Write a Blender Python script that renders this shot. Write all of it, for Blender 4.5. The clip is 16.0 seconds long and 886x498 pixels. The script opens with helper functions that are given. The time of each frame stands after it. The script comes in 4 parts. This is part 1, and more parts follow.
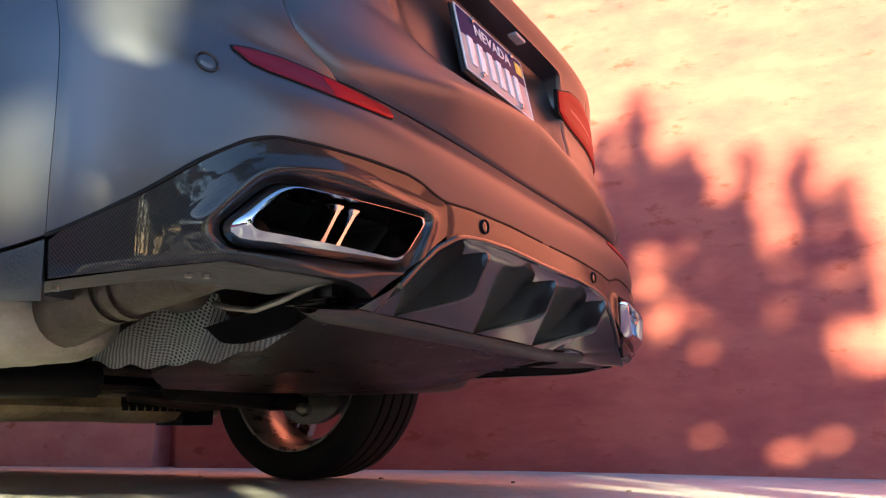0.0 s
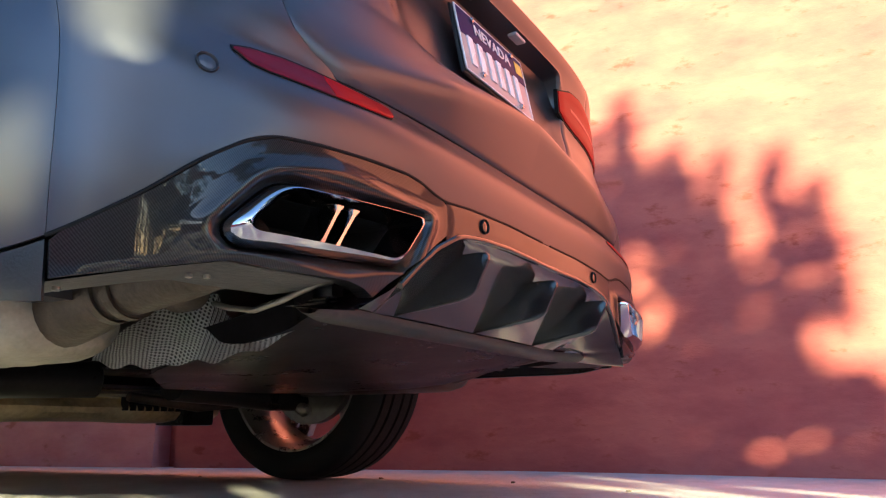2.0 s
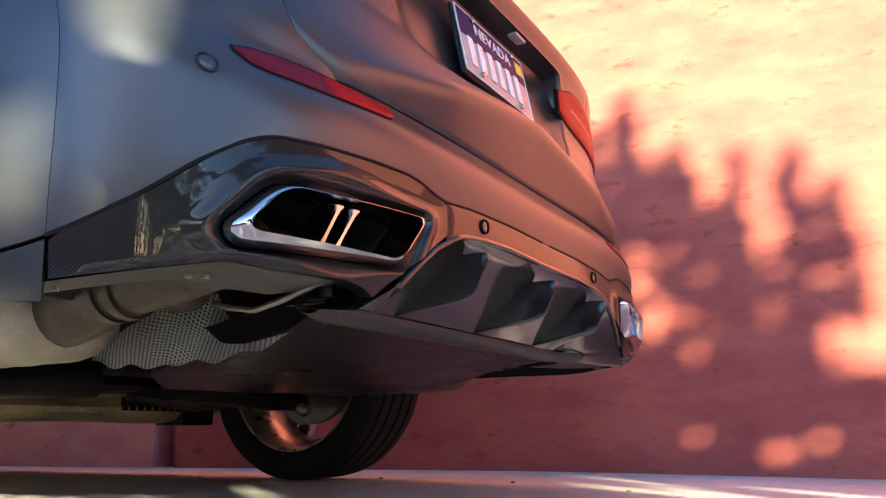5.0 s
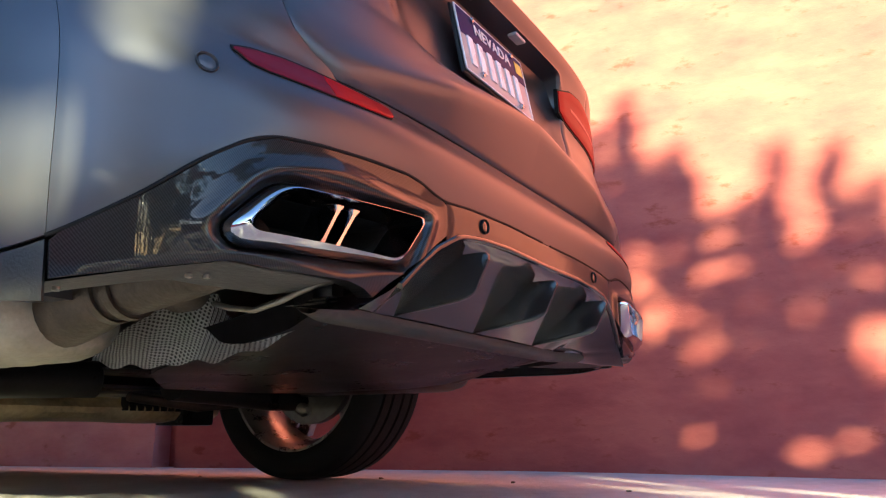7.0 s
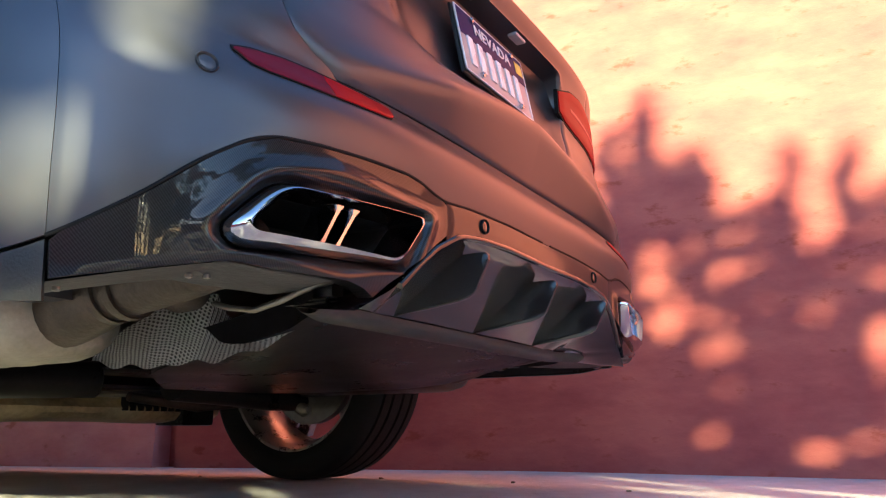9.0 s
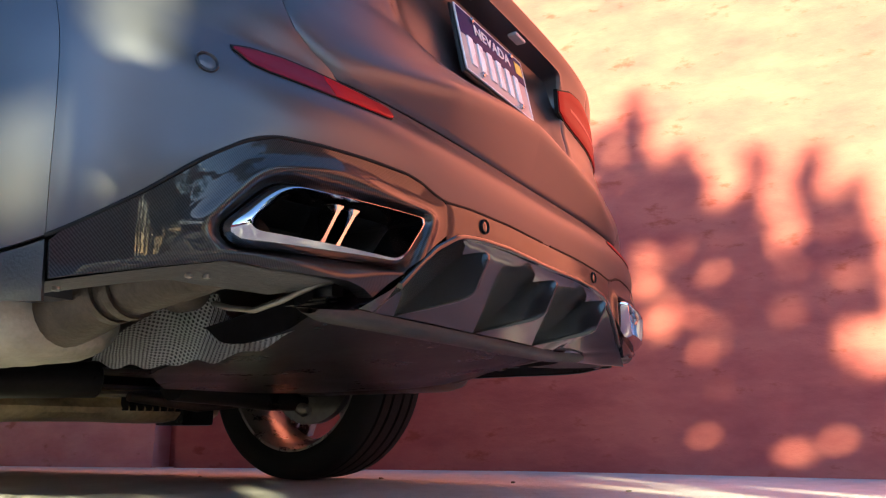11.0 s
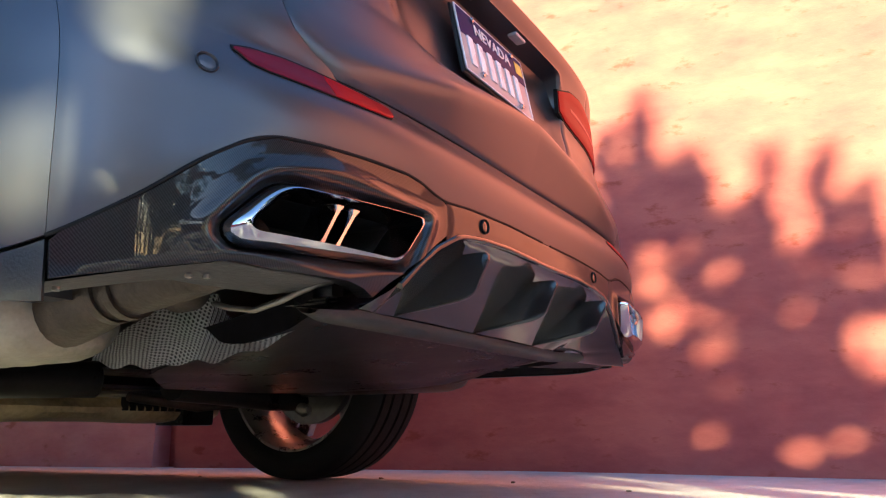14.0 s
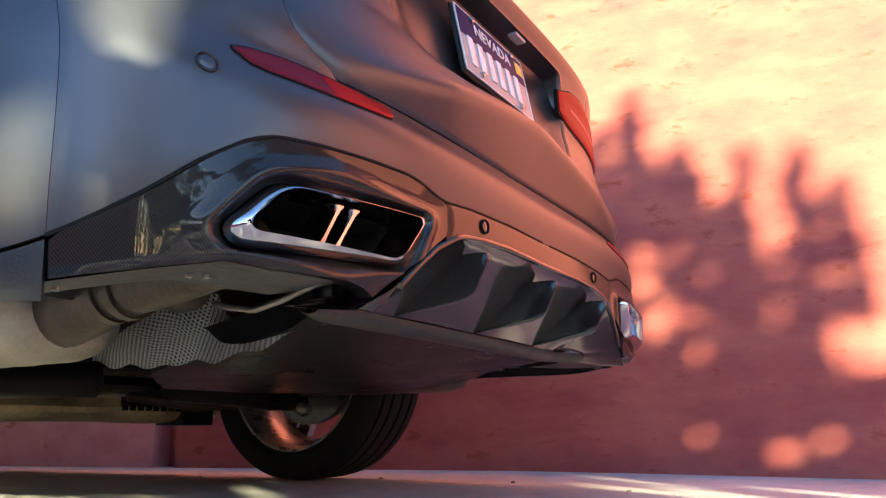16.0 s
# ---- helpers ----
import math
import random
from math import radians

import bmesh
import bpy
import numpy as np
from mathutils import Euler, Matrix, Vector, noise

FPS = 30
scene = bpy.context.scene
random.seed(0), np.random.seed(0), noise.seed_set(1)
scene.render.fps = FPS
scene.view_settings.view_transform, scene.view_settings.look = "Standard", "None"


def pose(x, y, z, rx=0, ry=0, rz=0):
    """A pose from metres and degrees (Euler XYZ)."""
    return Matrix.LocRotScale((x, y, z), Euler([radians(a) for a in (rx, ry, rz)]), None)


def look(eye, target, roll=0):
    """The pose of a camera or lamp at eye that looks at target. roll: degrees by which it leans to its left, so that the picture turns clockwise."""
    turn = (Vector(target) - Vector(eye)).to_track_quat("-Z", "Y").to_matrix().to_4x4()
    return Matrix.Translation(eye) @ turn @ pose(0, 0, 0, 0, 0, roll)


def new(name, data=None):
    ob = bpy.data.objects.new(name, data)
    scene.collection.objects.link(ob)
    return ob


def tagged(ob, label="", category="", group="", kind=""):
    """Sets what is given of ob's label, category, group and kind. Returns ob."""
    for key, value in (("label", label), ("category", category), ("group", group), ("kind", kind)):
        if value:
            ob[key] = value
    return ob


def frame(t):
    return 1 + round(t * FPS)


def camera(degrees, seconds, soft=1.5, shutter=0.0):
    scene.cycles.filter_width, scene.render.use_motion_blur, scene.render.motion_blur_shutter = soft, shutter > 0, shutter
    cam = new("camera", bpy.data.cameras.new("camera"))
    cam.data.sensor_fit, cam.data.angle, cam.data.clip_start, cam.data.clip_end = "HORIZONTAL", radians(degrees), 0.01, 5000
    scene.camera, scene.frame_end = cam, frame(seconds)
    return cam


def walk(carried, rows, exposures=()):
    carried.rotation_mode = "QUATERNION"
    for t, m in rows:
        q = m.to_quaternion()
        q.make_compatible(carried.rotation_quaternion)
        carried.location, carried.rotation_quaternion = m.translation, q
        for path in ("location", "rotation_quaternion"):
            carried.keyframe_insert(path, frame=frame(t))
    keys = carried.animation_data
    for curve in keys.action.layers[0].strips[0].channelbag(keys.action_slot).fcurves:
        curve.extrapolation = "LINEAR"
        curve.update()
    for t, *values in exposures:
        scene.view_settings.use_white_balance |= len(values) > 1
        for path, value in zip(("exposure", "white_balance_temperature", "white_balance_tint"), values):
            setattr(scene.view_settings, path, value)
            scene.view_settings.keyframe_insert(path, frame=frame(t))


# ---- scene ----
# The camera stands still near the ground, behind the car's rear corner.
cam = camera(59.52, 16.0, soft=1.2)
EYE = (-1.3274, -0.5607, 0.1614)
SIGHT = (-0.4888, -0.0644, 0.3859)
walk(cam, [(0.0, look(EYE, SIGHT)), (16.0, look(EYE, SIGHT))], exposures=[(0.0, 2.77), (16.0, 2.77)])

# ---- light: a low sun behind the camera, filtered by shrubs, and the sky ----
SUN_ELEV = radians(12.0)
SUN_WAY = Vector((0.62, 0.785, 0)).normalized()
SUN_TRAVEL = SUN_WAY * math.cos(SUN_ELEV) + Vector((0, 0, -math.sin(SUN_ELEV)))
world = bpy.data.worlds.new("sky")
scene.world = world
world.use_nodes = True
sky = world.node_tree.nodes.new("ShaderNodeTexSky")
sky.sky_type = "NISHITA"
sky.sun_disc = False
sky.sun_elevation = SUN_ELEV
sky.air_density, sky.dust_density, sky.ozone_density = 1.0, 0.3, 3.7
sky.sun_rotation = math.atan2(-SUN_WAY.x, -SUN_WAY.y)
world.node_tree.links.new(sky.outputs[0], world.node_tree.nodes["Background"].inputs[0])
world.node_tree.nodes["Background"].inputs[1].default_value = 0.092
sun = new("sun", bpy.data.lights.new("sun", "SUN"))
sun.data.energy, sun.data.angle, sun.data.color = 5.0, radians(0.53), (1.0, 0.96, 0.555)
sun.matrix_world = Matrix.Translation((-6, -8, 6)) @ SUN_TRAVEL.to_track_quat("-Z", "Y").to_matrix().to_4x4()


# ---- materials ----
def nodes_of(name):
    m = bpy.data.materials.new(name)
    m.use_nodes = True
    nt = m.node_tree
    return m, nt, nt.nodes["Principled BSDF"]


def surface(name, color, rough=0.5, metal=0.0, vary=0.15, scale=6.0, bump=0.0, bump_scale=80.0, coat=0.0, coat_rough=0.05, dark=None, rough_vary=0.08, spec=0.5):
    """A surface whose colour and gloss vary at two scales, with fine relief."""
    m, nt, b = nodes_of(name)
    co = nt.nodes.new("ShaderNodeTexCoord")
    n1, n2 = nt.nodes.new("ShaderNodeTexNoise"), nt.nodes.new("ShaderNodeTexNoise")
    n1.inputs["Scale"].default_value, n2.inputs["Scale"].default_value = scale, scale * 12
    n1.inputs["Detail"].default_value, n2.inputs["Detail"].default_value = 6, 4
    add = nt.nodes.new("ShaderNodeMath")
    add.operation = "MULTIPLY_ADD"
    add.inputs[1].default_value = 0.4
    for n in (n1, n2):
        nt.links.new(co.outputs["Object"], n.inputs["Vector"])
    nt.links.new(n2.outputs[0], add.inputs[0])
    nt.links.new(n1.outputs[0], add.inputs[2])
    ramp = nt.nodes.new("ShaderNodeValToRGB")
    ramp.color_ramp.elements[0].position, ramp.color_ramp.elements[1].position = 0.45, 0.95
    dark = dark or tuple(c * (1 - vary) for c in color)
    ramp.color_ramp.elements[0].color = (*dark, 1)
    ramp.color_ramp.elements[1].color = (*(min(1, c * (1 + vary)) for c in color), 1)
    nt.links.new(add.outputs[0], ramp.inputs[0])
    nt.links.new(ramp.outputs[0], b.inputs["Base Color"])
    mr = nt.nodes.new("ShaderNodeMapRange")
    mr.inputs["From Min"].default_value, mr.inputs["From Max"].default_value = 0.4, 1.0
    mr.inputs["To Min"].default_value, mr.inputs["To Max"].default_value = max(0.02, rough - rough_vary), min(1, rough + rough_vary)
    nt.links.new(add.outputs[0], mr.inputs[0])
    nt.links.new(mr.outputs[0], b.inputs["Roughness"])
    b.inputs["Metallic"].default_value = metal
    b.inputs["Coat Weight"].default_value, b.inputs["Coat Roughness"].default_value = coat, coat_rough
    b.inputs["Specular IOR Level"].default_value = spec
    if bump:
        n3, bp = nt.nodes.new("ShaderNodeTexNoise"), nt.nodes.new("ShaderNodeBump")
        n3.inputs["Scale"].default_value, n3.inputs["Detail"].default_value = bump_scale, 8
        bp.inputs["Strength"].default_value, bp.inputs["Distance"].default_value = bump, 0.01
        nt.links.new(co.outputs["Object"], n3.inputs["Vector"])
        nt.links.new(n3.outputs[0], bp.inputs["Height"])
        nt.links.new(bp.outputs[0], b.inputs["Normal"])
    return m


def carbon_material():
    """Twill-weave carbon fibre under a clear coat."""
    m, nt, b = nodes_of("carbon_fibre")
    co = nt.nodes.new("ShaderNodeTexCoord")
    waves = []
    for turn in (40, -50):
        mp, w = nt.nodes.new("ShaderNodeMapping"), nt.nodes.new("ShaderNodeTexWave")
        mp.inputs["Rotation"].default_value = (0, radians(turn), radians(12))
        w.inputs["Scale"].default_value = 125 if turn > 0 else 60
        nt.links.new(co.outputs["Object"], mp.inputs[0])
        nt.links.new(mp.outputs[0], w.inputs[0])
        waves.append(w)
    mix = nt.nodes.new("ShaderNodeMath")
    mix.operation = "MULTIPLY_ADD"
    mix.inputs[1].default_value = 0.25
    nt.links.new(waves[1].outputs["Fac"], mix.inputs[0])
    nt.links.new(waves[0].outputs["Fac"], mix.inputs[2])
    ramp = nt.nodes.new("ShaderNodeValToRGB")
    ramp.color_ramp.elements[0].position, ramp.color_ramp.elements[1].position = 0.3, 0.9
    ramp.color_ramp.elements[0].color, ramp.color_ramp.elements[1].color = (0.002, 0.002, 0.0025, 1), (0.020, 0.019, 0.020, 1)
    nt.links.new(mix.outputs[0], ramp.inputs[0])
    nt.links.new(ramp.outputs[0], b.inputs["Base Color"])
    b.inputs["Roughness"].default_value, b.inputs["Metallic"].default_value = 0.38, 0.35
    b.inputs["Specular IOR Level"].default_value = 0.2
    b.inputs["Coat Weight"].default_value, b.inputs["Coat Roughness"].default_value = 0.7, 0.03
    return m


def stucco_material(name, low, high):
    """Painted stucco with trowel marks, scuffs and stains."""
    m, nt, b = nodes_of(name)
    co = nt.nodes.new("ShaderNodeTexCoord")
    mp = nt.nodes.new("ShaderNodeMapping")
    mp.inputs["Scale"].default_value = (1.0, 1.0, 2.4)
    mp.inputs["Rotation"].default_value = (0.25, 0.0, 0.0)
    nt.links.new(co.outputs["Object"], mp.inputs[0])
    patch, fine, grit = (nt.nodes.new("ShaderNodeTexNoise") for _ in range(3))
    for n, s, d, r in ((patch, 3.2, 9, 0.62), (fine, 6.5, 9, 0.66), (grit, 240.0, 4, 0.5)):
        n.inputs["Scale"].default_value, n.inputs["Detail"].default_value, n.inputs["Roughness"].default_value = s, d, r
    nt.links.new(mp.outputs[0], patch.inputs[0])
    nt.links.new(mp.outputs[0], fine.inputs[0])
    nt.links.new(co.outputs["Object"], grit.inputs[0])
    r1 = nt.nodes.new("ShaderNodeValToRGB")
    e = r1.color_ramp.elements
    e[0].position, e[1].position = 0.30, 0.62
    e[0].color, e[1].color = (*low, 1), (*high, 1)
    nt.links.new(patch.outputs[0], r1.inputs[0])
    r2 = nt.nodes.new("ShaderNodeValToRGB")
    e = r2.color_ramp.elements
    e[0].position, e[1].position = 0.585, 0.68
    e[0].color, e[1].color = (1, 1, 1, 1), (0.74, 0.55, 0.46, 1)
    nt.links.new(fine.outputs[0], r2.inputs[0])
    mix = nt.nodes.new("ShaderNodeMix")
    mix.data_type, mix.blend_type = "RGBA", "MULTIPLY"
    mix.inputs["Factor"].default_value = 1.0
    nt.links.new(r1.outputs[0], mix.inputs["A"])
    nt.links.new(r2.outputs[0], mix.inputs["B"])
    nt.links.new(mix.outputs["Result"], b.inputs["Base Color"])
    b.inputs["Roughness"].default_value = 0.85
    add, bp = nt.nodes.new("ShaderNodeMath"), nt.nodes.new("ShaderNodeBump")
    add.operation = "MULTIPLY_ADD"
    add.inputs[1].default_value = 0.092
    nt.links.new(grit.outputs[0], add.inputs[0])
    nt.links.new(fine.outputs[0], add.inputs[2])
    bp.inputs["Strength"].default_value, bp.inputs["Distance"].default_value = 0.3, 0.012
    nt.links.new(add.outputs[0], bp.inputs["Height"])
    nt.links.new(bp.outputs[0], b.inputs["Normal"])
    return m


PAINT = surface("matte_grey_paint", (0.088, 0.088, 0.101), 0.32, 0.75, 0.03, 3, 0, 900, rough_vary=0.015)
CARBON = carbon_material()
GLOSS_BLACK = surface("gloss_black_plastic", (0.012, 0.012, 0.013), 0.14, 0, 0.3, 20, coat=0.6, rough_vary=0.04)
SATIN_BLACK = surface("satin_black_plastic", (0.02, 0.02, 0.021), 0.42, 0, 0.3, 30, 0.1, 300)
SEAL = surface("black_rubber_seal", (0.008, 0.008, 0.008), 0.6, 0, 0.3, 60, 0.1, 200, spec=0.15)
CHROME = surface("polished_chrome", (0.54, 0.54, 0.57), 0.07, 1, 0.06, 30, rough_vary=0.03)
SOOT = surface("sooty_steel", (0.02, 0.018, 0.017), 0.7, 0.4, 0.5, 25, 0.3, 200)
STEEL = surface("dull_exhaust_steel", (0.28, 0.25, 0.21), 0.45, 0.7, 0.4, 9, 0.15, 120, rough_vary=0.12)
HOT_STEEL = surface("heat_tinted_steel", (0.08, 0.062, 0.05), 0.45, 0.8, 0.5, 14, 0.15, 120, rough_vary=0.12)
UNDER = surface("underbody_plastic", (0.009, 0.008, 0.009), 0.3, 0, 0.4, 7, 0, 60, rough_vary=0.06, spec=0.06)
TRAY = surface("grey_tray_plastic", (0.036, 0.033, 0.033), 0.5, 0, 0.4, 9, 0.2, 90)
RAMP = surface("satin_diffuser_plastic", (0.018, 0.0155, 0.017), 0.17, 0, 0.2, 5, 0, 300, coat=0.8, coat_rough=0.06)
# floor panel tan is raised: light bounced off the ground sits in its colour
UNDER_TAN = surface("bounce_lit_underbody_panel", (0.36, 0.29, 0.19), 0.36, 0.4, 0.6, 5, 0.2, 60)
RUBBER = surface("tyre_rubber", (0.008, 0.0075, 0.008), 0.75, 0, 0.35, 20, 0.2, 160, spec=0.2)
RIM = surface("grey_alloy", (0.42, 0.4, 0.39), 0.3, 0.9, 0.1, 20)
DISC = surface("brake_steel", (0.16, 0.15, 0.145), 0.5, 0.8, 0.2, 40)
STUCCO = stucco_material("terracotta_stucco", (0.34, 0.064, 0.062), (0.47, 0.114, 0.092))
# paler copy of STUCCO: bounced light beside the car is put into the colour
STUCCO_LIT = stucco_material("bounce_lit_terracotta_stucco", (0.60, 0.22, 0.22), (0.72, 0.33, 0.32))
CONCRETE = surface("pale_concrete", (0.50, 0.475, 0.50), 0.85, 0, 0.18, 1.3, 0.5, 60, dark=(0.36, 0.34, 0.36))
BARK = surface("shrub_bark", (0.16, 0.12, 0.09), 0.9, 0, 0.4, 12, 0.6, 40)
LEAF = surface("shrub_leaf", (0.06, 0.1, 0.035), 0.5, 0, 0.5, 3)
PLATE_BASE = surface("plate_enamel", (0.42, 0.36, 0.37), 0.35, 0, 0.06, 30)
PLATE_BLUE = surface("plate_blue_band", (0.012, 0.012, 0.075), 0.5, 0, 0.15, 30, spec=0.15)
PLATE_MARK = surface("plate_pale_marking", (0.8, 0.8, 0.84), 0.3, 0, 0.06, 30)
STICKER = surface("yellow_sticker", (0.72, 0.5, 0.08), 0.4, 0, 0.15, 60)


def red_lens(name, color, rough=0.08):
    m, nt, b = nodes_of(name)
    n, ramp = nt.nodes.new("ShaderNodeTexNoise"), nt.nodes.new("ShaderNodeValToRGB")
    n.inputs["Scale"].default_value = 40
    ramp.color_ramp.elements[0].color = (*(c * 0.75 for c in color), 1)
    ramp.color_ramp.elements[1].color = (*color, 1)
    nt.links.new(n.outputs[0], ramp.inputs[0])
    nt.links.new(ramp.outputs[0], b.inputs["Base Color"])
    b.inputs["Roughness"].default_value = 0.5
    b.inputs["Specular IOR Level"].default_value = 0.08
    b.inputs["Coat Weight"].default_value, b.inputs["Coat Roughness"].default_value = 0.12, rough
    return m


LENS = red_lens("red_lens", (0.42, 0.003, 0.006))
LENS_PALE = red_lens("pale_red_lens", (0.7, 0.12, 0.10))
LENS_DARK = red_lens("dark_red_reflector", (0.15, 0.006, 0.022), 0.15)


def glass_material():
    m, nt, b = nodes_of("tinted_glass")
    b.inputs["Base Color"].default_value = (0.02, 0.022, 0.024, 1)
    b.inputs["Roughness"].default_value = 0.03
    b.inputs["Coat Weight"].default_value = 1
    return m


GLASS = glass_material()


# ---- mesh helpers ----
def mesh_of(name, verts, faces, material, smooth=True):
    me = bpy.data.meshes.new(name)
    me.from_pydata([tuple(v) for v in verts], [], faces)
    bm = bmesh.new()
    bm.from_mesh(me)
    bmesh.ops.remove_doubles(bm, verts=bm.verts, dist=1e-5)
    bmesh.ops.recalc_face_normals(bm, faces=bm.faces)
    bm.to_mesh(me)
    bm.free()
    me.materials.append(material)
    if smooth:
        me.shade_smooth()
        me.set_sharp_from_angle(angle=radians(38))
    return me


def part(name, me, parent=None, label=""):
    ob = new(name, me)
    ob.parent = parent
    return tagged(ob, label)


def grid_faces(nu, nv, base=0, close_u=False):
    out = []
    for i in range(nu if close_u else nu - 1):
        for j in range(nv - 1):
            a, b = base + i * nv + j, base + ((i + 1) % nu) * nv + j
            out.append((a, b, b + 1, a + 1))
    return out


def loft(name, loops, material, closed=True, cap0=False, cap1=False, smooth=True):
    """A skin through loops of equal count."""
    n = len(loops[0])
    verts = [v for lp in loops for v in lp]
    faces = []
    for k in range(len(loops) - 1):
        for i in range(n if closed else n - 1):
            a, b = k * n + i, k * n + (i + 1) % n
            faces.append((a, b, b + n, a + n))
    if cap0:
        faces.append(tuple(range(n)))
    if cap1:
        faces.append(tuple(range((len(loops) - 1) * n, len(loops) * n)))
    return mesh_of(name, verts, faces, material, smooth)


def tube_mesh(name, pts, radii, material, seg=16, caps=True):
    """A round tube along points, with a radius at each."""
    pts = [Vector(q) for q in pts]
    loops = []
    ref = Vector((0, 0, 1))
    for i, q in enumerate(pts):
        d = (pts[min(i + 1, len(pts) - 1)] - pts[max(i - 1, 0)]).normalized()
        side = d.cross(ref)
        if side.length < 0.05:
            side = d.cross(Vector((0, 1, 0)))
        side.normalize()
        up = side.cross(d)
        r = radii[i] if isinstance(radii, (list, tuple)) else radii
        loops.append([q + (side * math.cos(a) + up * math.sin(a)) * r for a in (2 * math.pi * k / seg for k in range(seg))])
    return loft(name, loops, material, True, caps, caps)


def bevel_box(name, size, material, bevel=0.004, at=(0, 0, 0), m=None):
    bm = bmesh.new()
    bmesh.ops.create_cube(bm, size=1)
    bmesh.ops.scale(bm, vec=size, verts=bm.verts)
    if bevel:
        bmesh.ops.bevel(bm, geom=bm.edges[:], offset=bevel, segments=2, affect="EDGES", profile=0.6)
    bmesh.ops.transform(bm, matrix=Matrix.Translation(at) @ (m or Matrix()), verts=bm.verts)
    me = bpy.data.meshes.new(name)
    bm.to_mesh(me)
    bm.free()
    me.materials.append(material)
    me.shade_smooth()
    me.set_sharp_from_angle(angle=radians(38))
    return me


def prism(name, poly, depth_way, material, bevel=0.0):
    """A polygon carried along depth_way."""
    bm = bmesh.new()
    vs = [bm.verts.new(v) for v in poly]
    f = bm.faces.new(vs)
    r = bmesh.ops.extrude_face_region(bm, geom=[f])
    bmesh.ops.translate(bm, vec=depth_way, verts=[v for v in r["geom"] if isinstance(v, bmesh.types.BMVert)])
    bmesh.ops.recalc_face_normals(bm, faces=bm.faces)
    if bevel:
        bmesh.ops.bevel(bm, geom=bm.edges[:], offset=bevel, segments=2, affect="EDGES", profile=0.6)
    me = bpy.data.meshes.new(name)
    bm.to_mesh(me)
    bm.free()
    me.materials.append(material)
    me.shade_smooth()
    me.set_sharp_from_angle(angle=radians(38))
    return me


def lerp_table(table, x):
    xs, ys = zip(*table)
    return float(np.interp(x, xs, ys))


def smooth_table(table, x, d=0.012):
    return sum(lerp_table(table, x + k * d) for k in (-2, -1, 0, 1, 2)) / 5


def round_poly(corners, radius, count):
    """A closed outline through corners with rounded corners, as evenly spaced points."""
    pts = []
    n = len(corners)
    for i in range(n):
        a, b, c = (Vector(corners[(i + k) % n]) for k in (-1, 0, 1))
        r = radius[i] if isinstance(radius, (list, tuple)) else radius
        p, q = b + (a - b).normalized() * r, b + (c - b).normalized() * r
        for k in range(9):
            t = k / 8
            pts.append(p * (1 - t) ** 2 + b * 2 * t * (1 - t) + q * t * t)
    lens = [0.0]
    for i in range(len(pts)):
        lens.append(lens[-1] + (pts[(i + 1) % len(pts)] - pts[i]).length)
    out = []
    for k in range(count):
        s = lens[-1] * k / count
        i = max(j for j in range(len(pts)) if lens[j] <= s)
        t = (s - lens[i]) / max(1e-9, lens[i + 1] - lens[i])
        out.append(pts[i].lerp(pts[(i + 1) % len(pts)], t))
    return out


# ---- ground and wall ----
def build_ground():
    n = 60
    verts, faces = [], []
    edges = sorted([-400, -150, -60, -25] + [round(-12 + 24 * k / n, 3) for k in range(n + 1)] + [25, 60, 150, 400])
    for x in edges:
        for y in edges:
            near = abs(x) <= 12 and abs(y) <= 12
            fall = -0.0135 * min(6.0, max(0.0, y - 0.75))
            verts.append((x, y, fall + (0.003 * noise.noise((x * 1.3, y * 1.3, 0)) - 0.003 if near else -0.003)))
    faces = grid_faces(len(edges), len(edges))
    ob = part("ground", mesh_of("ground", verts, faces, CONCRETE))
    tagged(ob, "pale grey concrete ground with dappled sunlight", "ground", kind="structure")


WALL_AT = Vector((1.57, 0.28, 0))
WALL_ALONG, WALL_OUT = Vector((-0.0995, 0.995, 0)), Vector((-0.995, -0.0995, 0))


def wall_point(u, out, z):
    """u metres along the wall towards the car's front, out metres from its face, z up."""
    return WALL_AT + WALL_ALONG * u + WALL_OUT * out + Vector((0, 0, z))


def wall_block(name, u0, u1, front, back, z1, label, material, step=0.12):
    nu, nz = int((u1 - u0) / step) + 2, int(z1 / step) + 2
    verts, faces = [], []
    for side in (front, back):
        for i in range(nu):
            for j in range(nz):
                u, z = u0 + (u1 - u0) * i / (nu - 1), -0.12 + (z1 + 0.12) * j / (nz - 1)
                wob = 0.004 * noise.noise((u * 1.7, z * 1.7, 3.0)) + 0.0015 * noise.noise((u * 9, z * 9, 1.0)) if side == front else 0
                verts.append(wall_point(u, side + wob, z))
    faces += grid_faces(nu, nz) + grid_faces(nu, nz, nu * nz)
    ring = [(i, 0) for i in range(nu)] + [(nu - 1, j) for j in range(1, nz)] + [(i, nz - 1) for i in range(nu - 2, -1, -1)] + [(0, j) for j in range(nz - 2, 0, -1)]
    for k in range(len(ring)):
        a, b = ring[k][0] * nz + ring[k][1], ring[(k + 1) % len(ring)][0] * nz + ring[(k + 1) % len(ring)][1]
        faces.append((a, b, b + nu * nz, a + nu * nz))
    ob = part(name, mesh_of(name, verts, faces, material))
    tagged(ob, label, "wall", kind="structure")


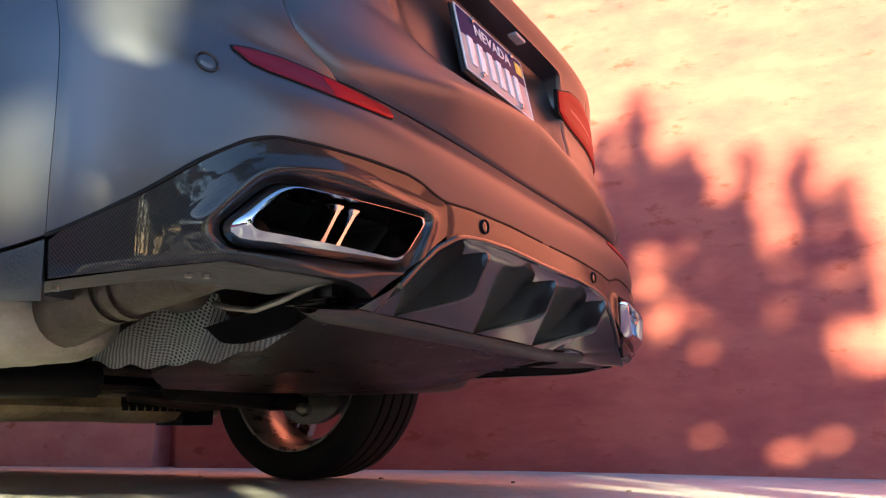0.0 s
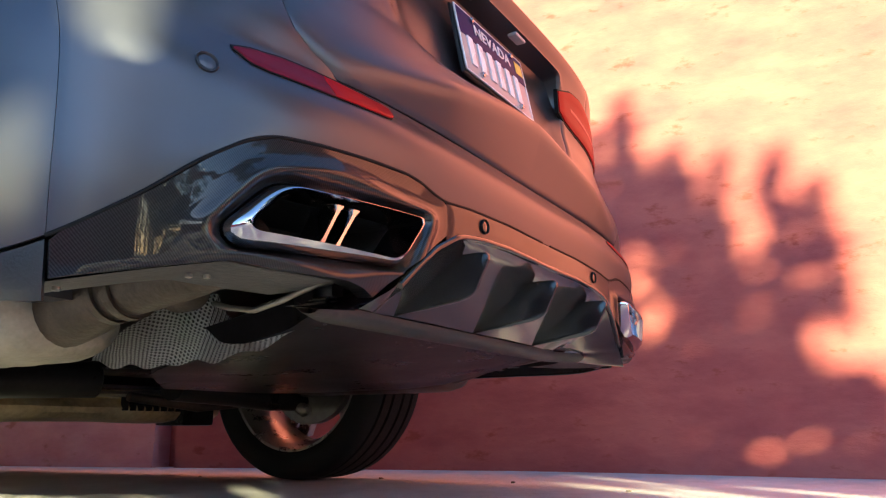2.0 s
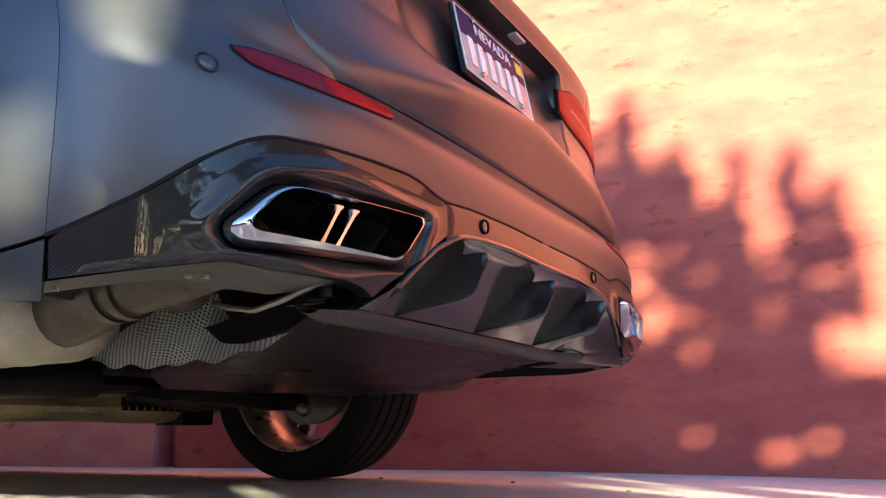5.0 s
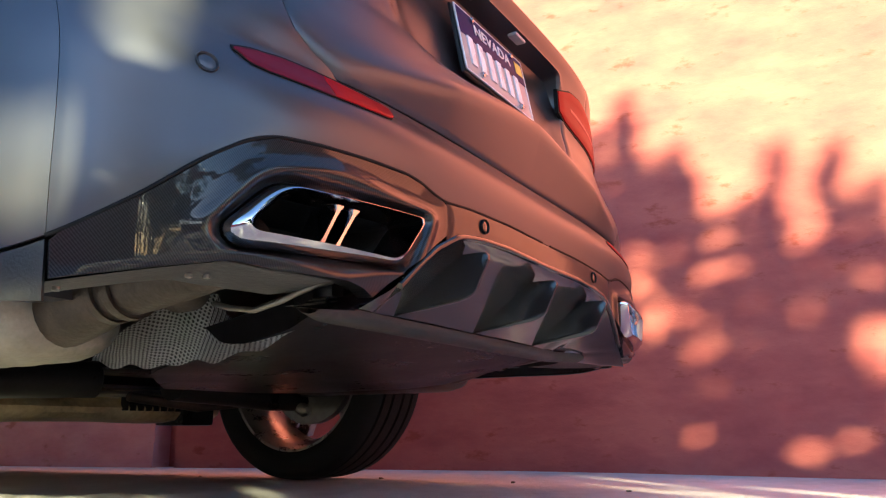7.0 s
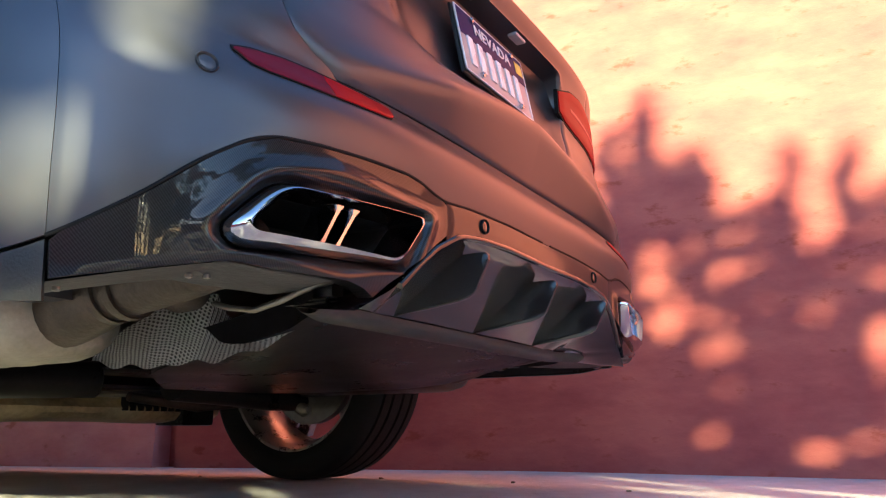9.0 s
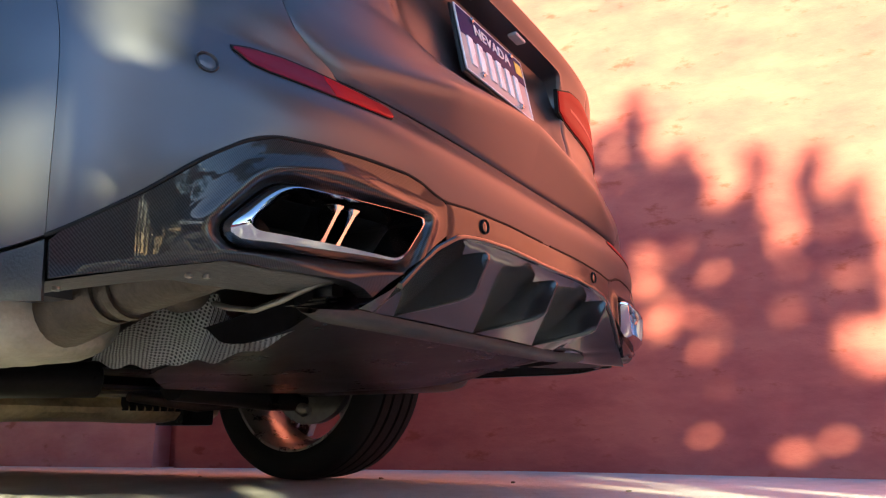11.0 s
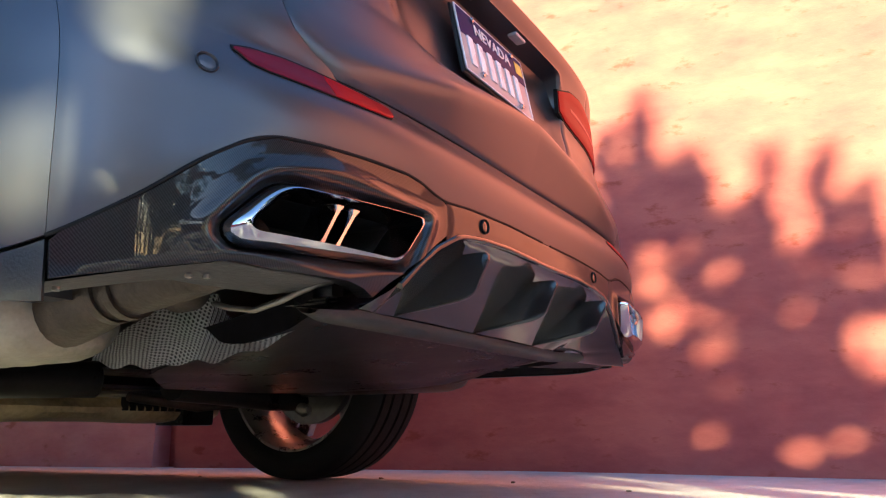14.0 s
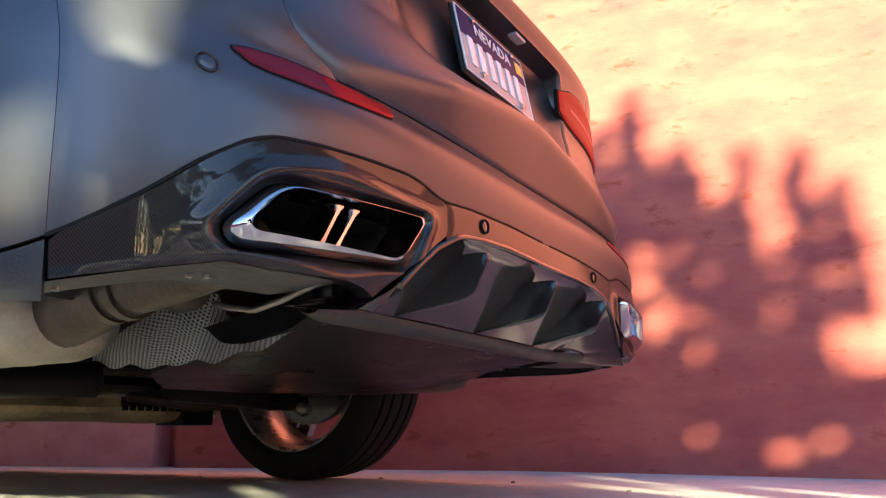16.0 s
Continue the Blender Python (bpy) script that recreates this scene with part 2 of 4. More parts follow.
def build_wall():
    # low wall added out of view so the car's left corner mirrors something dark
    yard = part("wall_unseen", bevel_box("wall_unseen", (0.2, 19.0, 1.5), STUCCO, 0.01, (-6.6, 0.0, 0.6)))
    tagged(yard, "unseen low terracotta stucco wall, added to darken reflections in the car", "wall", kind="structure")
    wall_block("wall_back", -9.0, 2.26, 0.0, -0.25, 3.4, "terracotta stucco wall, stained and trowel-marked, behind the car", STUCCO)
    wall_block("wall_recess", 2.262, 2.398, -0.11, -0.25, 3.4, "narrow recessed joint in the stucco wall", STUCCO, 0.06)
    wall_block("wall_pier", 2.40, 8.0, 0.0, -0.25, 3.4, "terracotta stucco wall section beside the car, paler to carry bounced light", STUCCO_LIT)


# ---- the car's skin ----
HALF_W, CORNER, POWER = 0.945, 0.45, 3.5
YC = [(0.2, 0.03), (0.30, 0.012), (0.44, 0.0), (0.50, 0.0), (0.535, -0.004), (0.565, 0.0), (0.59, 0.015), (0.61, 0.034), (0.66, 0.028), (0.70, 0.035), (0.745, 0.055), (0.80, 0.08), (0.87, 0.10), (0.97, 0.10), (1.02, 0.09), (1.045, 0.08), (1.07, 0.08)]
WZ = [(0.2, 0.965), (0.3, 0.985), (0.42, 0.997), (0.5, 1.0), (0.58, 1.006), (0.7, 1.014), (0.8, 1.010), (0.9, 0.992), (1.0, 0.955), (1.09, 0.90)]


def plan_curve():
    pts = [(0.0, 0.0)]
    for k in range(1, 400):
        a = math.pi / 2 * k / 400
        pts.append((HALF_W * math.sin(a) ** (2 / POWER), CORNER * (1 - math.cos(a) ** (2 / POWER))))
    pts += [(HALF_W, CORNER), (HALF_W + 0.003, 0.6), (HALF_W + 0.004, 0.84)]
    ss = [0.0]
    for i in range(1, len(pts)):
        ss.append(ss[-1] + math.dist(pts[i], pts[i - 1]))
    return np.array(ss), np.array(pts)


PLAN_S, PLAN = plan_curve()
S_END = float(PLAN_S[-1])


def s_of(x):
    """The way along the rear's plan curve at which its half width is |x|."""
    return math.copysign(float(np.interp(abs(x), PLAN[:400, 0], PLAN_S[:400])), x)


def rear_depth(x, z):
    """How far forward the rear face lies at a half width and height: below the recess the lid folds along an arched crease."""
    if x > 0.68:
        even = smooth_table([(0.2, 0.03), (0.30, 0.012), (0.44, 0.0), (0.572, 0.0), (0.59, 0.006), (0.61, 0.016), (0.66, 0.034), (0.72, 0.05), (0.80, 0.08), (0.87, 0.10), (0.97, 0.10), (1.02, 0.09), (1.045, 0.08), (1.07, 0.08)], z, 0.012)
        k = min(1.0, (x - 0.68) / 0.14)
        return smooth_table(YC, z, 0.006) * (1 - k) + even * k
    if z <= 0.605 or z >= 0.84:
        return smooth_table(YC, z, 0.006)
    fold = 0.728 - 0.075 * min(1.3, x / 0.5) ** 1.3
    lid = smooth_table([(0.60, 0.026), (0.61, 0.034), (fold - 0.012, 0.002), (fold, 0.0), (fold + 0.012, 0.004), (fold + 0.035, 0.026), (max(fold + 0.055, 0.77), 0.062), (0.80, 0.08), (0.87, 0.10)], z, 0.004)
    k = min(1.0, max(0.0, (0.62 - x) / 0.30))
    w = min(1.0, (z - 0.605) / 0.012, (0.84 - z) / 0.02)
    return smooth_table(YC, z, 0.006) * (1 - k * w) + lid * k * w


def skin(s, z, off=0.0):
    a = abs(s)
    x, y = float(np.interp(a, PLAN_S, PLAN[:, 0])), float(np.interp(a, PLAN_S, PLAN[:, 1]))
    fade = max(0.0, 1 - max(0.0, y) / 0.6)
    pt = Vector((math.copysign(x, s) * smooth_table(WZ, z), y + rear_depth(x, z) * fade, z))
    if off:
        e = 0.004
        du = skin(s + e, z) - skin(s - e, z)
        dz = skin(s, z + e) - skin(s, z - e)
        pt += du.cross(dz).normalized() * off
    return pt


def skin_panel(name, s0, s1, zlo, zhi, ns, nz, material, off=0.0, thick=0.008, round_edge=0.0009, flush=None):
    """A panel of the rear skin between two heights, with thickness and turned edges."""
    outer, inner = [], []
    for i in range(ns):
        s = s0 + (s1 - s0) * i / (ns - 1)
        a, b = (zlo(s) if callable(zlo) else zlo), (zhi(s) if callable(zhi) else zhi)
        ro, ri = [], []
        for j in range(nz):
            z = a + (b - a) * j / (nz - 1)
            edge = i in (0, ns - 1) or j in (0, nz - 1)
            if flush and j == nz - 1 and flush(s):
                edge = False
            ro.append(skin(s, z, off - (round_edge if edge else 0.0) + 1e-6))
            ri.append(skin(s, z, off - thick))
        outer.append(ro)
        inner.append(ri)
    verts = [v for r in outer for v in r] + [v for r in inner for v in r]
    faces = grid_faces(ns, nz) + grid_faces(ns, nz, ns * nz)
    ring = [(i, 0) for i in range(ns)] + [(ns - 1, j) for j in range(1, nz)] + [(i, nz - 1) for i in range(ns - 2, -1, -1)] + [(0, j) for j in range(nz - 2, 0, -1)]
    for k in range(len(ring)):
        a, b = ring[k][0] * nz + ring[k][1], ring[(k + 1) % len(ring)][0] * nz + ring[(k + 1) % len(ring)][1]
        faces.append((a, b, b + ns * nz, a + ns * nz))
    return mesh_of(name, verts, faces, material)


TRIM_TOP = [(0, 0.497), (0.16, 0.498), (0.30, 0.494), (0.37, 0.488), (0.40, 0.494), (0.43, 0.502), (0.463, 0.506), (0.544, 0.504), (0.63, 0.500), (0.685, 0.495), (0.719, 0.483), (0.772, 0.446), (0.82, 0.402), (0.881, 0.353), (0.907, 0.336), (0.93, 0.325), (0.945, 0.318)]


def trim_top(s):
    x = float(np.interp(abs(s), PLAN_S, PLAN[:, 0]))
    return smooth_table(TRIM_TOP, x, 0.006)


GAP_Z = 0.615
SEAM_S = s_of(0.887)


def radius_at(outline, centre, angles):
    """How far a star-shaped outline lies from its centre at each angle."""
    c = Vector(centre)
    dense = []
    for i in range(len(outline)):
        a, b = Vector(outline[i]), Vector(outline[(i + 1) % len(outline)])
        dense += [a.lerp(b, k / 20) for k in range(20)] if (a - b).length < 0.1 else [a.lerp(b, k / 300) for k in range(300)]
    pairs = sorted((math.atan2((q - c).y, (q - c).x), (q - c).length) for q in dense)
    th = np.array([a for a, _ in pairs])
    return np.interp(angles, th, np.array([r for _, r in pairs]), period=2 * math.pi)


SURROUND_RELIEF = [(0.0, -0.010), (0.004, -0.006), (0.009, 0.002), (0.013, 0.0075), (0.018, 0.0105), (0.023, 0.0105), (0.03, 0.0075), (0.042, 0.004), (0.06, 0.0025), (0.4, 0.0025)]


def holed_panel(name, outline, hole, centre, side, material, thick=0.024, count=200, steps=30):
    """A piece of the rear skin with a hole, which a rounded ridge rings. Outline and hole as (half width, height)."""
    angles = [2 * math.pi * k / count - math.pi for k in range(count)]
    ro, rh = radius_at(outline, centre, angles), radius_at(hole, centre, angles)
    def loop(share, relief=None):
        lp = []
        for a, r0, r1 in zip(angles, ro, rh):
            d = max(0.0, r0 - r1) * share
            lift = smooth_table(SURROUND_RELIEF, d, 0.002) if relief is None else relief
            lp.append(skin(s_of(side * (centre[0] + (r1 + d) * math.cos(a))), centre[1] + (r1 + d) * math.sin(a), lift))
        return lp
    loops = [loop(1.0, -thick), loop(1.0, 0.0005)]
    loops += [loop(min(0.99, (k / steps) ** 1.5)) for k in range(steps, -1, -1)] + [loop(0.0, -0.05)]
    return loft(name, loops, material)


PIPE_C = (0.592, 0.402)
PIPE_OUT = round_poly([(0.424, 0.4535), (0.682, 0.4455), (0.746, 0.380), (0.732, 0.3575), (0.467, 0.3725)], [0.022, 0.03, 0.014, 0.018, 0.03], 96)
PIPE_IN = round_poly([(0.428, 0.4465), (0.668, 0.4365), (0.710, 0.388), (0.704, 0.3785), (0.476, 0.3815)], [0.016, 0.026, 0.008, 0.01, 0.024], 96)
TRIM_SIDE = [(0.364, 0.4875), (0.40, 0.493), (0.43, 0.501), (0.463, 0.505), (0.544, 0.503), (0.63, 0.499), (0.685, 0.494), (0.719, 0.481), (0.745, 0.466), (0.772, 0.444), (0.82, 0.401), (0.885, 0.351), (0.884, 0.306), (0.829, 0.320), (0.784, 0.331), (0.735, 0.342), (0.683, 0.339), (0.63, 0.339), (0.578, 0.340), (0.545, 0.335), (0.525, 0.326), (0.483, 0.358), (0.42, 0.401), (0.364, 0.439)]
TRIM_FAR = [(x, z) if x < 0.6 or z > 0.345 else (x, max(z, 0.335)) for x, z in TRIM_SIDE]


def exhaust_tip(side, parent):
    """Twin-port chrome exhaust trim with a rolled-under lower edge and a divider."""
    c = Vector(PIPE_C)
    proud = 0.014 if side > 0 else 0.0
    def at(q, grow, off):
        w = c + (q - c) * grow
        return skin(s_of(side * (w.x + 0.6 * max(0.0, off))), w.y, off + proud)
    def lp(poly, grow, off):
        return [at(q, grow, off) for q in poly]
    def flank(share, off):
        return [at(a.lerp(c + (b - c) * 1.045, share), 1.0, off) for a, b in zip(PIPE_OUT, PIPE_IN)]
    loops = [lp(PIPE_OUT, 1.0, -0.06), flank(0.0, -0.014), flank(0.08, -0.004), flank(0.35, 0.004), flank(0.75, 0.0105)]
    loops += [lp(PIPE_IN, 1.035, 0.0135), lp(PIPE_IN, 1.015, 0.0140), lp(PIPE_IN, 1.0, 0.0115), lp(PIPE_IN, 0.985, 0.004), lp(PIPE_IN, 0.975, -0.02), lp(PIPE_IN, 0.97, -0.06)]
    tip = part("exhaust_tip", loft("exhaust_tip", loops, CHROME), parent, "polished chrome twin-port exhaust tip")
    part("pipe_interior", loft("pipe_interior", [lp(PIPE_IN, 0.972, -0.05), lp(PIPE_IN, 0.93, -0.12), lp(PIPE_IN, 0.85, -0.2)], SOOT, cap1=True), tip, "sooty dark pipe interior")
    for xb, xt in ((0.614, 0.586), (0.590, 0.558)):
        rows = []
        for k in range(9):
            t = k / 8
            x, z = xb + (xt - xb) * t, 0.378 + 0.056 * t
            w = 0.0042 + 0.006 * abs(2 * t - 1) ** 5
            rows.append([skin(s_of(side * (x + dx * w)), z, o + proud) for dx, o in ((-1, -0.05), (-1, -0.008), (-0.55, -0.002), (0.55, -0.002), (1, -0.008), (1, -0.05))])
        part("divider", loft("divider", rows, CHROME, True, True, True), tip)
    return tip


def sensor(x, z, r, parent, material, off=0.0, label="round parking sensor", ring_of=None):
    """A parking sensor disc set in a ring."""
    loops = []
    def circ(rad, o):
        return [skin(s_of(x + rad * math.cos(a)), z + rad * math.sin(a), off + o) for a in (2 * math.pi * k / 28 for k in range(28))]
    ring = part("parking_sensor", loft("parking_sensor", [circ(r, -0.004), circ(r, 0.001), circ(r * 0.92, 0.003), circ(r * 0.8, 0.0005), circ(r * 0.72, -0.003)], ring_of or SEAL), parent, label)
    part("sensor_face", loft("sensor_face", [circ(r * 0.69, -0.004), circ(r * 0.66, 0.001), circ(r * 0.3, 0.002)], material, cap1=True), ring)


DIFF_TOP = [(0, 0.454), (0.16, 0.456), (0.26, 0.452), (0.31, 0.446), (0.335, 0.440), (0.355, 0.430), (0.39, 0.413), (0.43, 0.382), (0.472, 0.346), (0.536, 0.310), (0.547, 0.304)]
def ramp_y(z):
    return lerp_table([(0.30, 0.20), (0.338, 0.16), (0.378, 0.096), (0.415, 0.046), (0.44, 0.012), (0.46, 0.0)], z)


def diffuser(parent):
    nx, nv = 201, 25
    verts = []
    for i in range(nx):
        x = -0.545 + 1.09 * i / (nx - 1)
        top = smooth_table(DIFF_TOP, abs(x), 0.004)
        end = min(top - 0.001, 0.338) if abs(x) < 0.50 else top + 0.016 * (abs(x) - 0.5) / 0.045
        for j in range(nv):
            t = j / (nv - 1)
            z = top + (end - top) * t
            edge = skin(s_of(x), top).y + 0.002
            side = min(1.0, (0.547 - abs(x)) / 0.12)
            mid = edge + max(0.0, ramp_y(z) - ramp_y(top))
            wing = edge + (max(edge, ramp_y(0.338)) - edge) * t ** (1.0 + 0.3 * max(0.0, side))
            k = min(1.0, max(0.0, (top - 0.40) / 0.046))
            deep = wing + (mid - wing) * k * k * (3 - 2 * k)
            verts.append((x, deep + 0.006 * math.sin(math.pi * t), z))
    d = part("diffuser", mesh_of("diffuser", verts, grid_faces(nx, nv), RAMP), parent, "gloss black rear diffuser")
    for x in (-0.275, 0.0, 0.275):
        k = x - 0.0035
        profile = [(0.045, 0.429), (0.0, 0.4295), (-0.017, 0.4285), (-0.022, 0.424), (-0.021, 0.416), (-0.014, 0.401), (-0.006, 0.386), (0.0, 0.372), (0.006, 0.364), (0.016, 0.3585), (0.032, 0.354), (0.09, 0.3465), (0.164, 0.3385), (0.172, 0.350), (0.112, 0.384), (0.062, 0.421)]
        poly = [(k, y, z) for y, z in profile]
        part("fin", prism("fin", poly, (0.007, 0, 0), GLOSS_BLACK, 0.0016), d)
    lip = []
    for x in [-0.50 + 1.0 * i / 40 for i in range(41)]:
        y0 = 0.155 - 0.5 * max(0.0, abs(x) - 0.42)
        lip.append([(x, y0 + 0.03 * (1 - math.cos(a)), 0.338 - 0.022 * math.sin(a)) for a in (math.pi * k / 10 for k in range(11))])
    part("lip", loft("lip", lip, SATIN_BLACK, closed=False), d)


def carbon_trim(parent):
    hole = [Vector((PIPE_C[0] + (q.x - PIPE_C[0]) * 1.012, PIPE_C[1] + (q.y - PIPE_C[1]) * 1.03)) for q in PIPE_OUT]
    for side in (-1, 1):
        part("exhaust_surround", holed_panel("exhaust_surround", TRIM_SIDE if side < 0 else TRIM_FAR, hole, PIPE_C, side, CARBON), parent, "clear-coated carbon fibre exhaust surround")
    s = s_of(0.3655)
    for side in (-1, 1):
        line = [skin(side * (s_of(0.02) + (SEAM_S - s_of(0.02)) * k / 90), trim_top(s_of(0.02) + (SEAM_S - s_of(0.02)) * k / 90) + 0.0014, 0.0012) for k in range(91)]
        part("seal", tube_mesh("seal", line, 0.0025, SEAL, 8), parent, "black rubber seal along the bumper's lower edge")
    bead = [skin(s_of(-0.47 + 0.94 * k / 90), lerp_table(DIFF_TOP, abs(-0.47 + 0.94 * k / 90)) + 0.0015, 0.001) for k in range(91)]
    part("bead", tube_mesh("bead", bead, 0.0055, GLOSS_BLACK, 10), parent, "gloss black bead round the diffuser")
    part("centre_strip", skin_panel("centre_strip", -s, s, lambda q: lerp_table(DIFF_TOP, abs(q)) + 0.003, trim_top, 49, 7, CARBON, 0.003), parent, "carbon fibre strip above the diffuser")


def lid_edge(z):
    """Half width of the trunk lid at a height."""
    return lerp_table([(0.612, 0.560), (0.626, 0.579), (0.643, 0.614), (0.663, 0.639), (0.686, 0.650), (0.72, 0.655), (0.80, 0.652), (0.90, 0.645), (1.065, 0.62)], z)


def bumper(parent):
    lo = lambda s: trim_top(s) + 0.003
    part("bumper", skin_panel("bumper", -SEAM_S, SEAM_S, lo, GAP_Z, 301, 15, PAINT, flush=lambda s: abs(s) > s_of(0.565)), parent, "matte dark grey rear bumper")
    for side in (-1, 1):
        part("bumper_end", skin_panel("bumper_end", side * (SEAM_S + 0.0007), side * S_END, lo, GAP_Z, 33, 15, PAINT, flush=lambda s: True), parent)
        part("side_sill", skin_panel("side_sill", side * (SEAM_S + 0.001), side * S_END, 0.285 if side < 0 else 0.33, lambda s: trim_top(s) - 0.002, 33, 6, SATIN_BLACK), parent)
    top = lambda x: lerp_table([(0.466, 0.5985), (0.472, 0.6065), (0.485, 0.6088), (0.524, 0.6092), (0.607, 0.6110), (0.66, 0.6108), (0.702, 0.6055), (0.720, 0.6005), (0.7305, 0.5965)], abs(x))
    bot = lambda x: lerp_table([(0.466, 0.5965), (0.474, 0.588), (0.49, 0.5835), (0.547, 0.5795), (0.60, 0.5772), (0.64, 0.5765), (0.69, 0.5768), (0.715, 0.580), (0.7305, 0.5945)], abs(x))
    xs = lambda s: float(np.interp(abs(s), PLAN_S, PLAN[:, 0]))
    for side in (-1, 1):
        r = part("reflector_bezel", skin_panel("reflector_bezel", s_of(side * 0.4625), s_of(side * 0.732), lambda s: bot(xs(s)) - 0.0012, lambda s: top(xs(s)) + 0.0032, 61, 9, SEAL, 0.0025, 0.01), parent)
        mid = 0.592
        part("reflector", skin_panel("reflector", s_of(side * 0.467), s_of(side * mid), lambda s: bot(xs(s)), lambda s: top(xs(s)), 31, 9, LENS, 0.0045, 0.008, 0.0015), r, "red reflector strip")
        part("reflector_dark", skin_panel("reflector_dark", s_of(side * mid), s_of(side * 0.730), lambda s: bot(xs(s)), lambda s: top(xs(s)), 31, 9, LENS_DARK, 0.004, 0.008, 0.0015), r)
    for x in (-0.767, 0.767):
        sensor(x, 0.5632, 0.0125, parent, PAINT, 0.0, "round parking sensor in body colour", PAINT)
    for x in (-0.253, 0.253):
        sensor(x, 0.4765, 0.0125, parent, GLOSS_BLACK, 0.004)
    for side in (-1, 1):
        rows = []
        for k in range(40):
            x = 0.585 + 0.345 * k / 39
            z0 = lerp_table([(0.50, 0.345), (0.547, 0.332), (0.578, 0.339), (0.683, 0.3385), (0.735, 0.341), (0.784, 0.330), (0.829, 0.319), (0.884, 0.305), (0.93, 0.29)], x)
            z0 = max(z0, 0.335) if side > 0 else z0
            e = skin(s_of(side * x), z0, -0.004)
            rows.append([e, e + Vector((0, 0.02, 0.0)), e + Vector((-side * 0.03, 0.09, 0.0)), e + Vector((-side * 0.06, 0.17, 0.006)), e + Vector((-side * 0.07, 0.175, 0.08))])
        tray = part("bumper_undertray", loft("bumper_undertray", rows, TRAY, closed=False), parent, "dull grey plastic tray under the bumper")
        for x, f in ((0.70, 0.075), (0.715, 0.085), (0.86, 0.05)):
            e = skin(s_of(side * x), 0.336 if x < 0.8 or side > 0 else 0.303, -0.01) + Vector((0, f, 0.002))
            part("rivet", tube_mesh("rivet", [e, e - Vector((0, 0, 0.004)), e - Vector((0, 0, 0.005))], [0.0045, 0.0045, 0.002], STEEL, 10), tray)


RECESS = round_poly([(0.37, 1.015), (-0.37, 1.015), (-0.385, 0.90), (-0.37, 0.80), (-0.25, 0.745), (0.25, 0.745), (0.37, 0.80), (0.385, 0.90)], [0.02, 0.02, 0.06, 0.05, 0.1, 0.1, 0.05, 0.06], 120)
LID = [(lid_edge(0.6172 + 0.4448 * (k / 60) ** 1.5) - 0.0006, 0.6172 + 0.4448 * (k / 60) ** 1.5) for k in range(61)]
LID = LID + [(-x, z) for x, z in reversed(LID)]
LID_C = (0.0, 0.86)


def trunk_lid(parent):
    count = 480
    angles = [2 * math.pi * k / count - math.pi for k in range(count)]
    ro, rh = radius_at(LID, LID_C, angles), radius_at(RECESS, LID_C, angles)
    def lp(share, off, deep=0.0, outer=ro):
        out = []
        for a, r0, r1 in zip(angles, outer, rh):
            r = r0 + (r1 - r0) * share
            q = skin(s_of(r * math.cos(a)), LID_C[1] + r * math.sin(a), off)
            out.append(q + Vector((0, deep, 0)))
        return out
    loops = [lp(0, -0.014), lp(0, -0.002), lp(0.02, 0.0)] + [lp(k / 12, 0.0) for k in range(1, 12)] + [lp(0.97, 0.001), lp(1.0, -0.003), lp(1.02, -0.008)]
    lid = part("trunk_lid", loft("trunk_lid", loops, PAINT), parent, "matte dark grey trunk lid")
    def flat(grow, y):
        return [Vector((r * grow * math.cos(a), y + 0.25 * (LID_C[1] + r * grow * math.sin(a) - 0.86), LID_C[1] + r * grow * math.sin(a))) for a, r in zip(angles, rh)]
    part("plate_recess", loft("plate_recess", [lp(1.0, -0.0035), flat(0.955, 0.104), flat(0.89, 0.114), flat(0.8, 0.118), flat(0.5, 0.122)], PAINT, cap1=True), lid)
    lamp = bevel_box("plate_lamp", (0.05, 0.022, 0.008), PLATE_BASE, 0.003, (0.11, 0.10, 1.004))
    for x in (0.11, -0.11):
        o = part("plate_lamp", lamp if x > 0 else bevel_box("plate_lamp", (0.05, 0.022, 0.008), PLATE_BASE, 0.003, (x, 0.10, 1.004)), lid)
    return lid


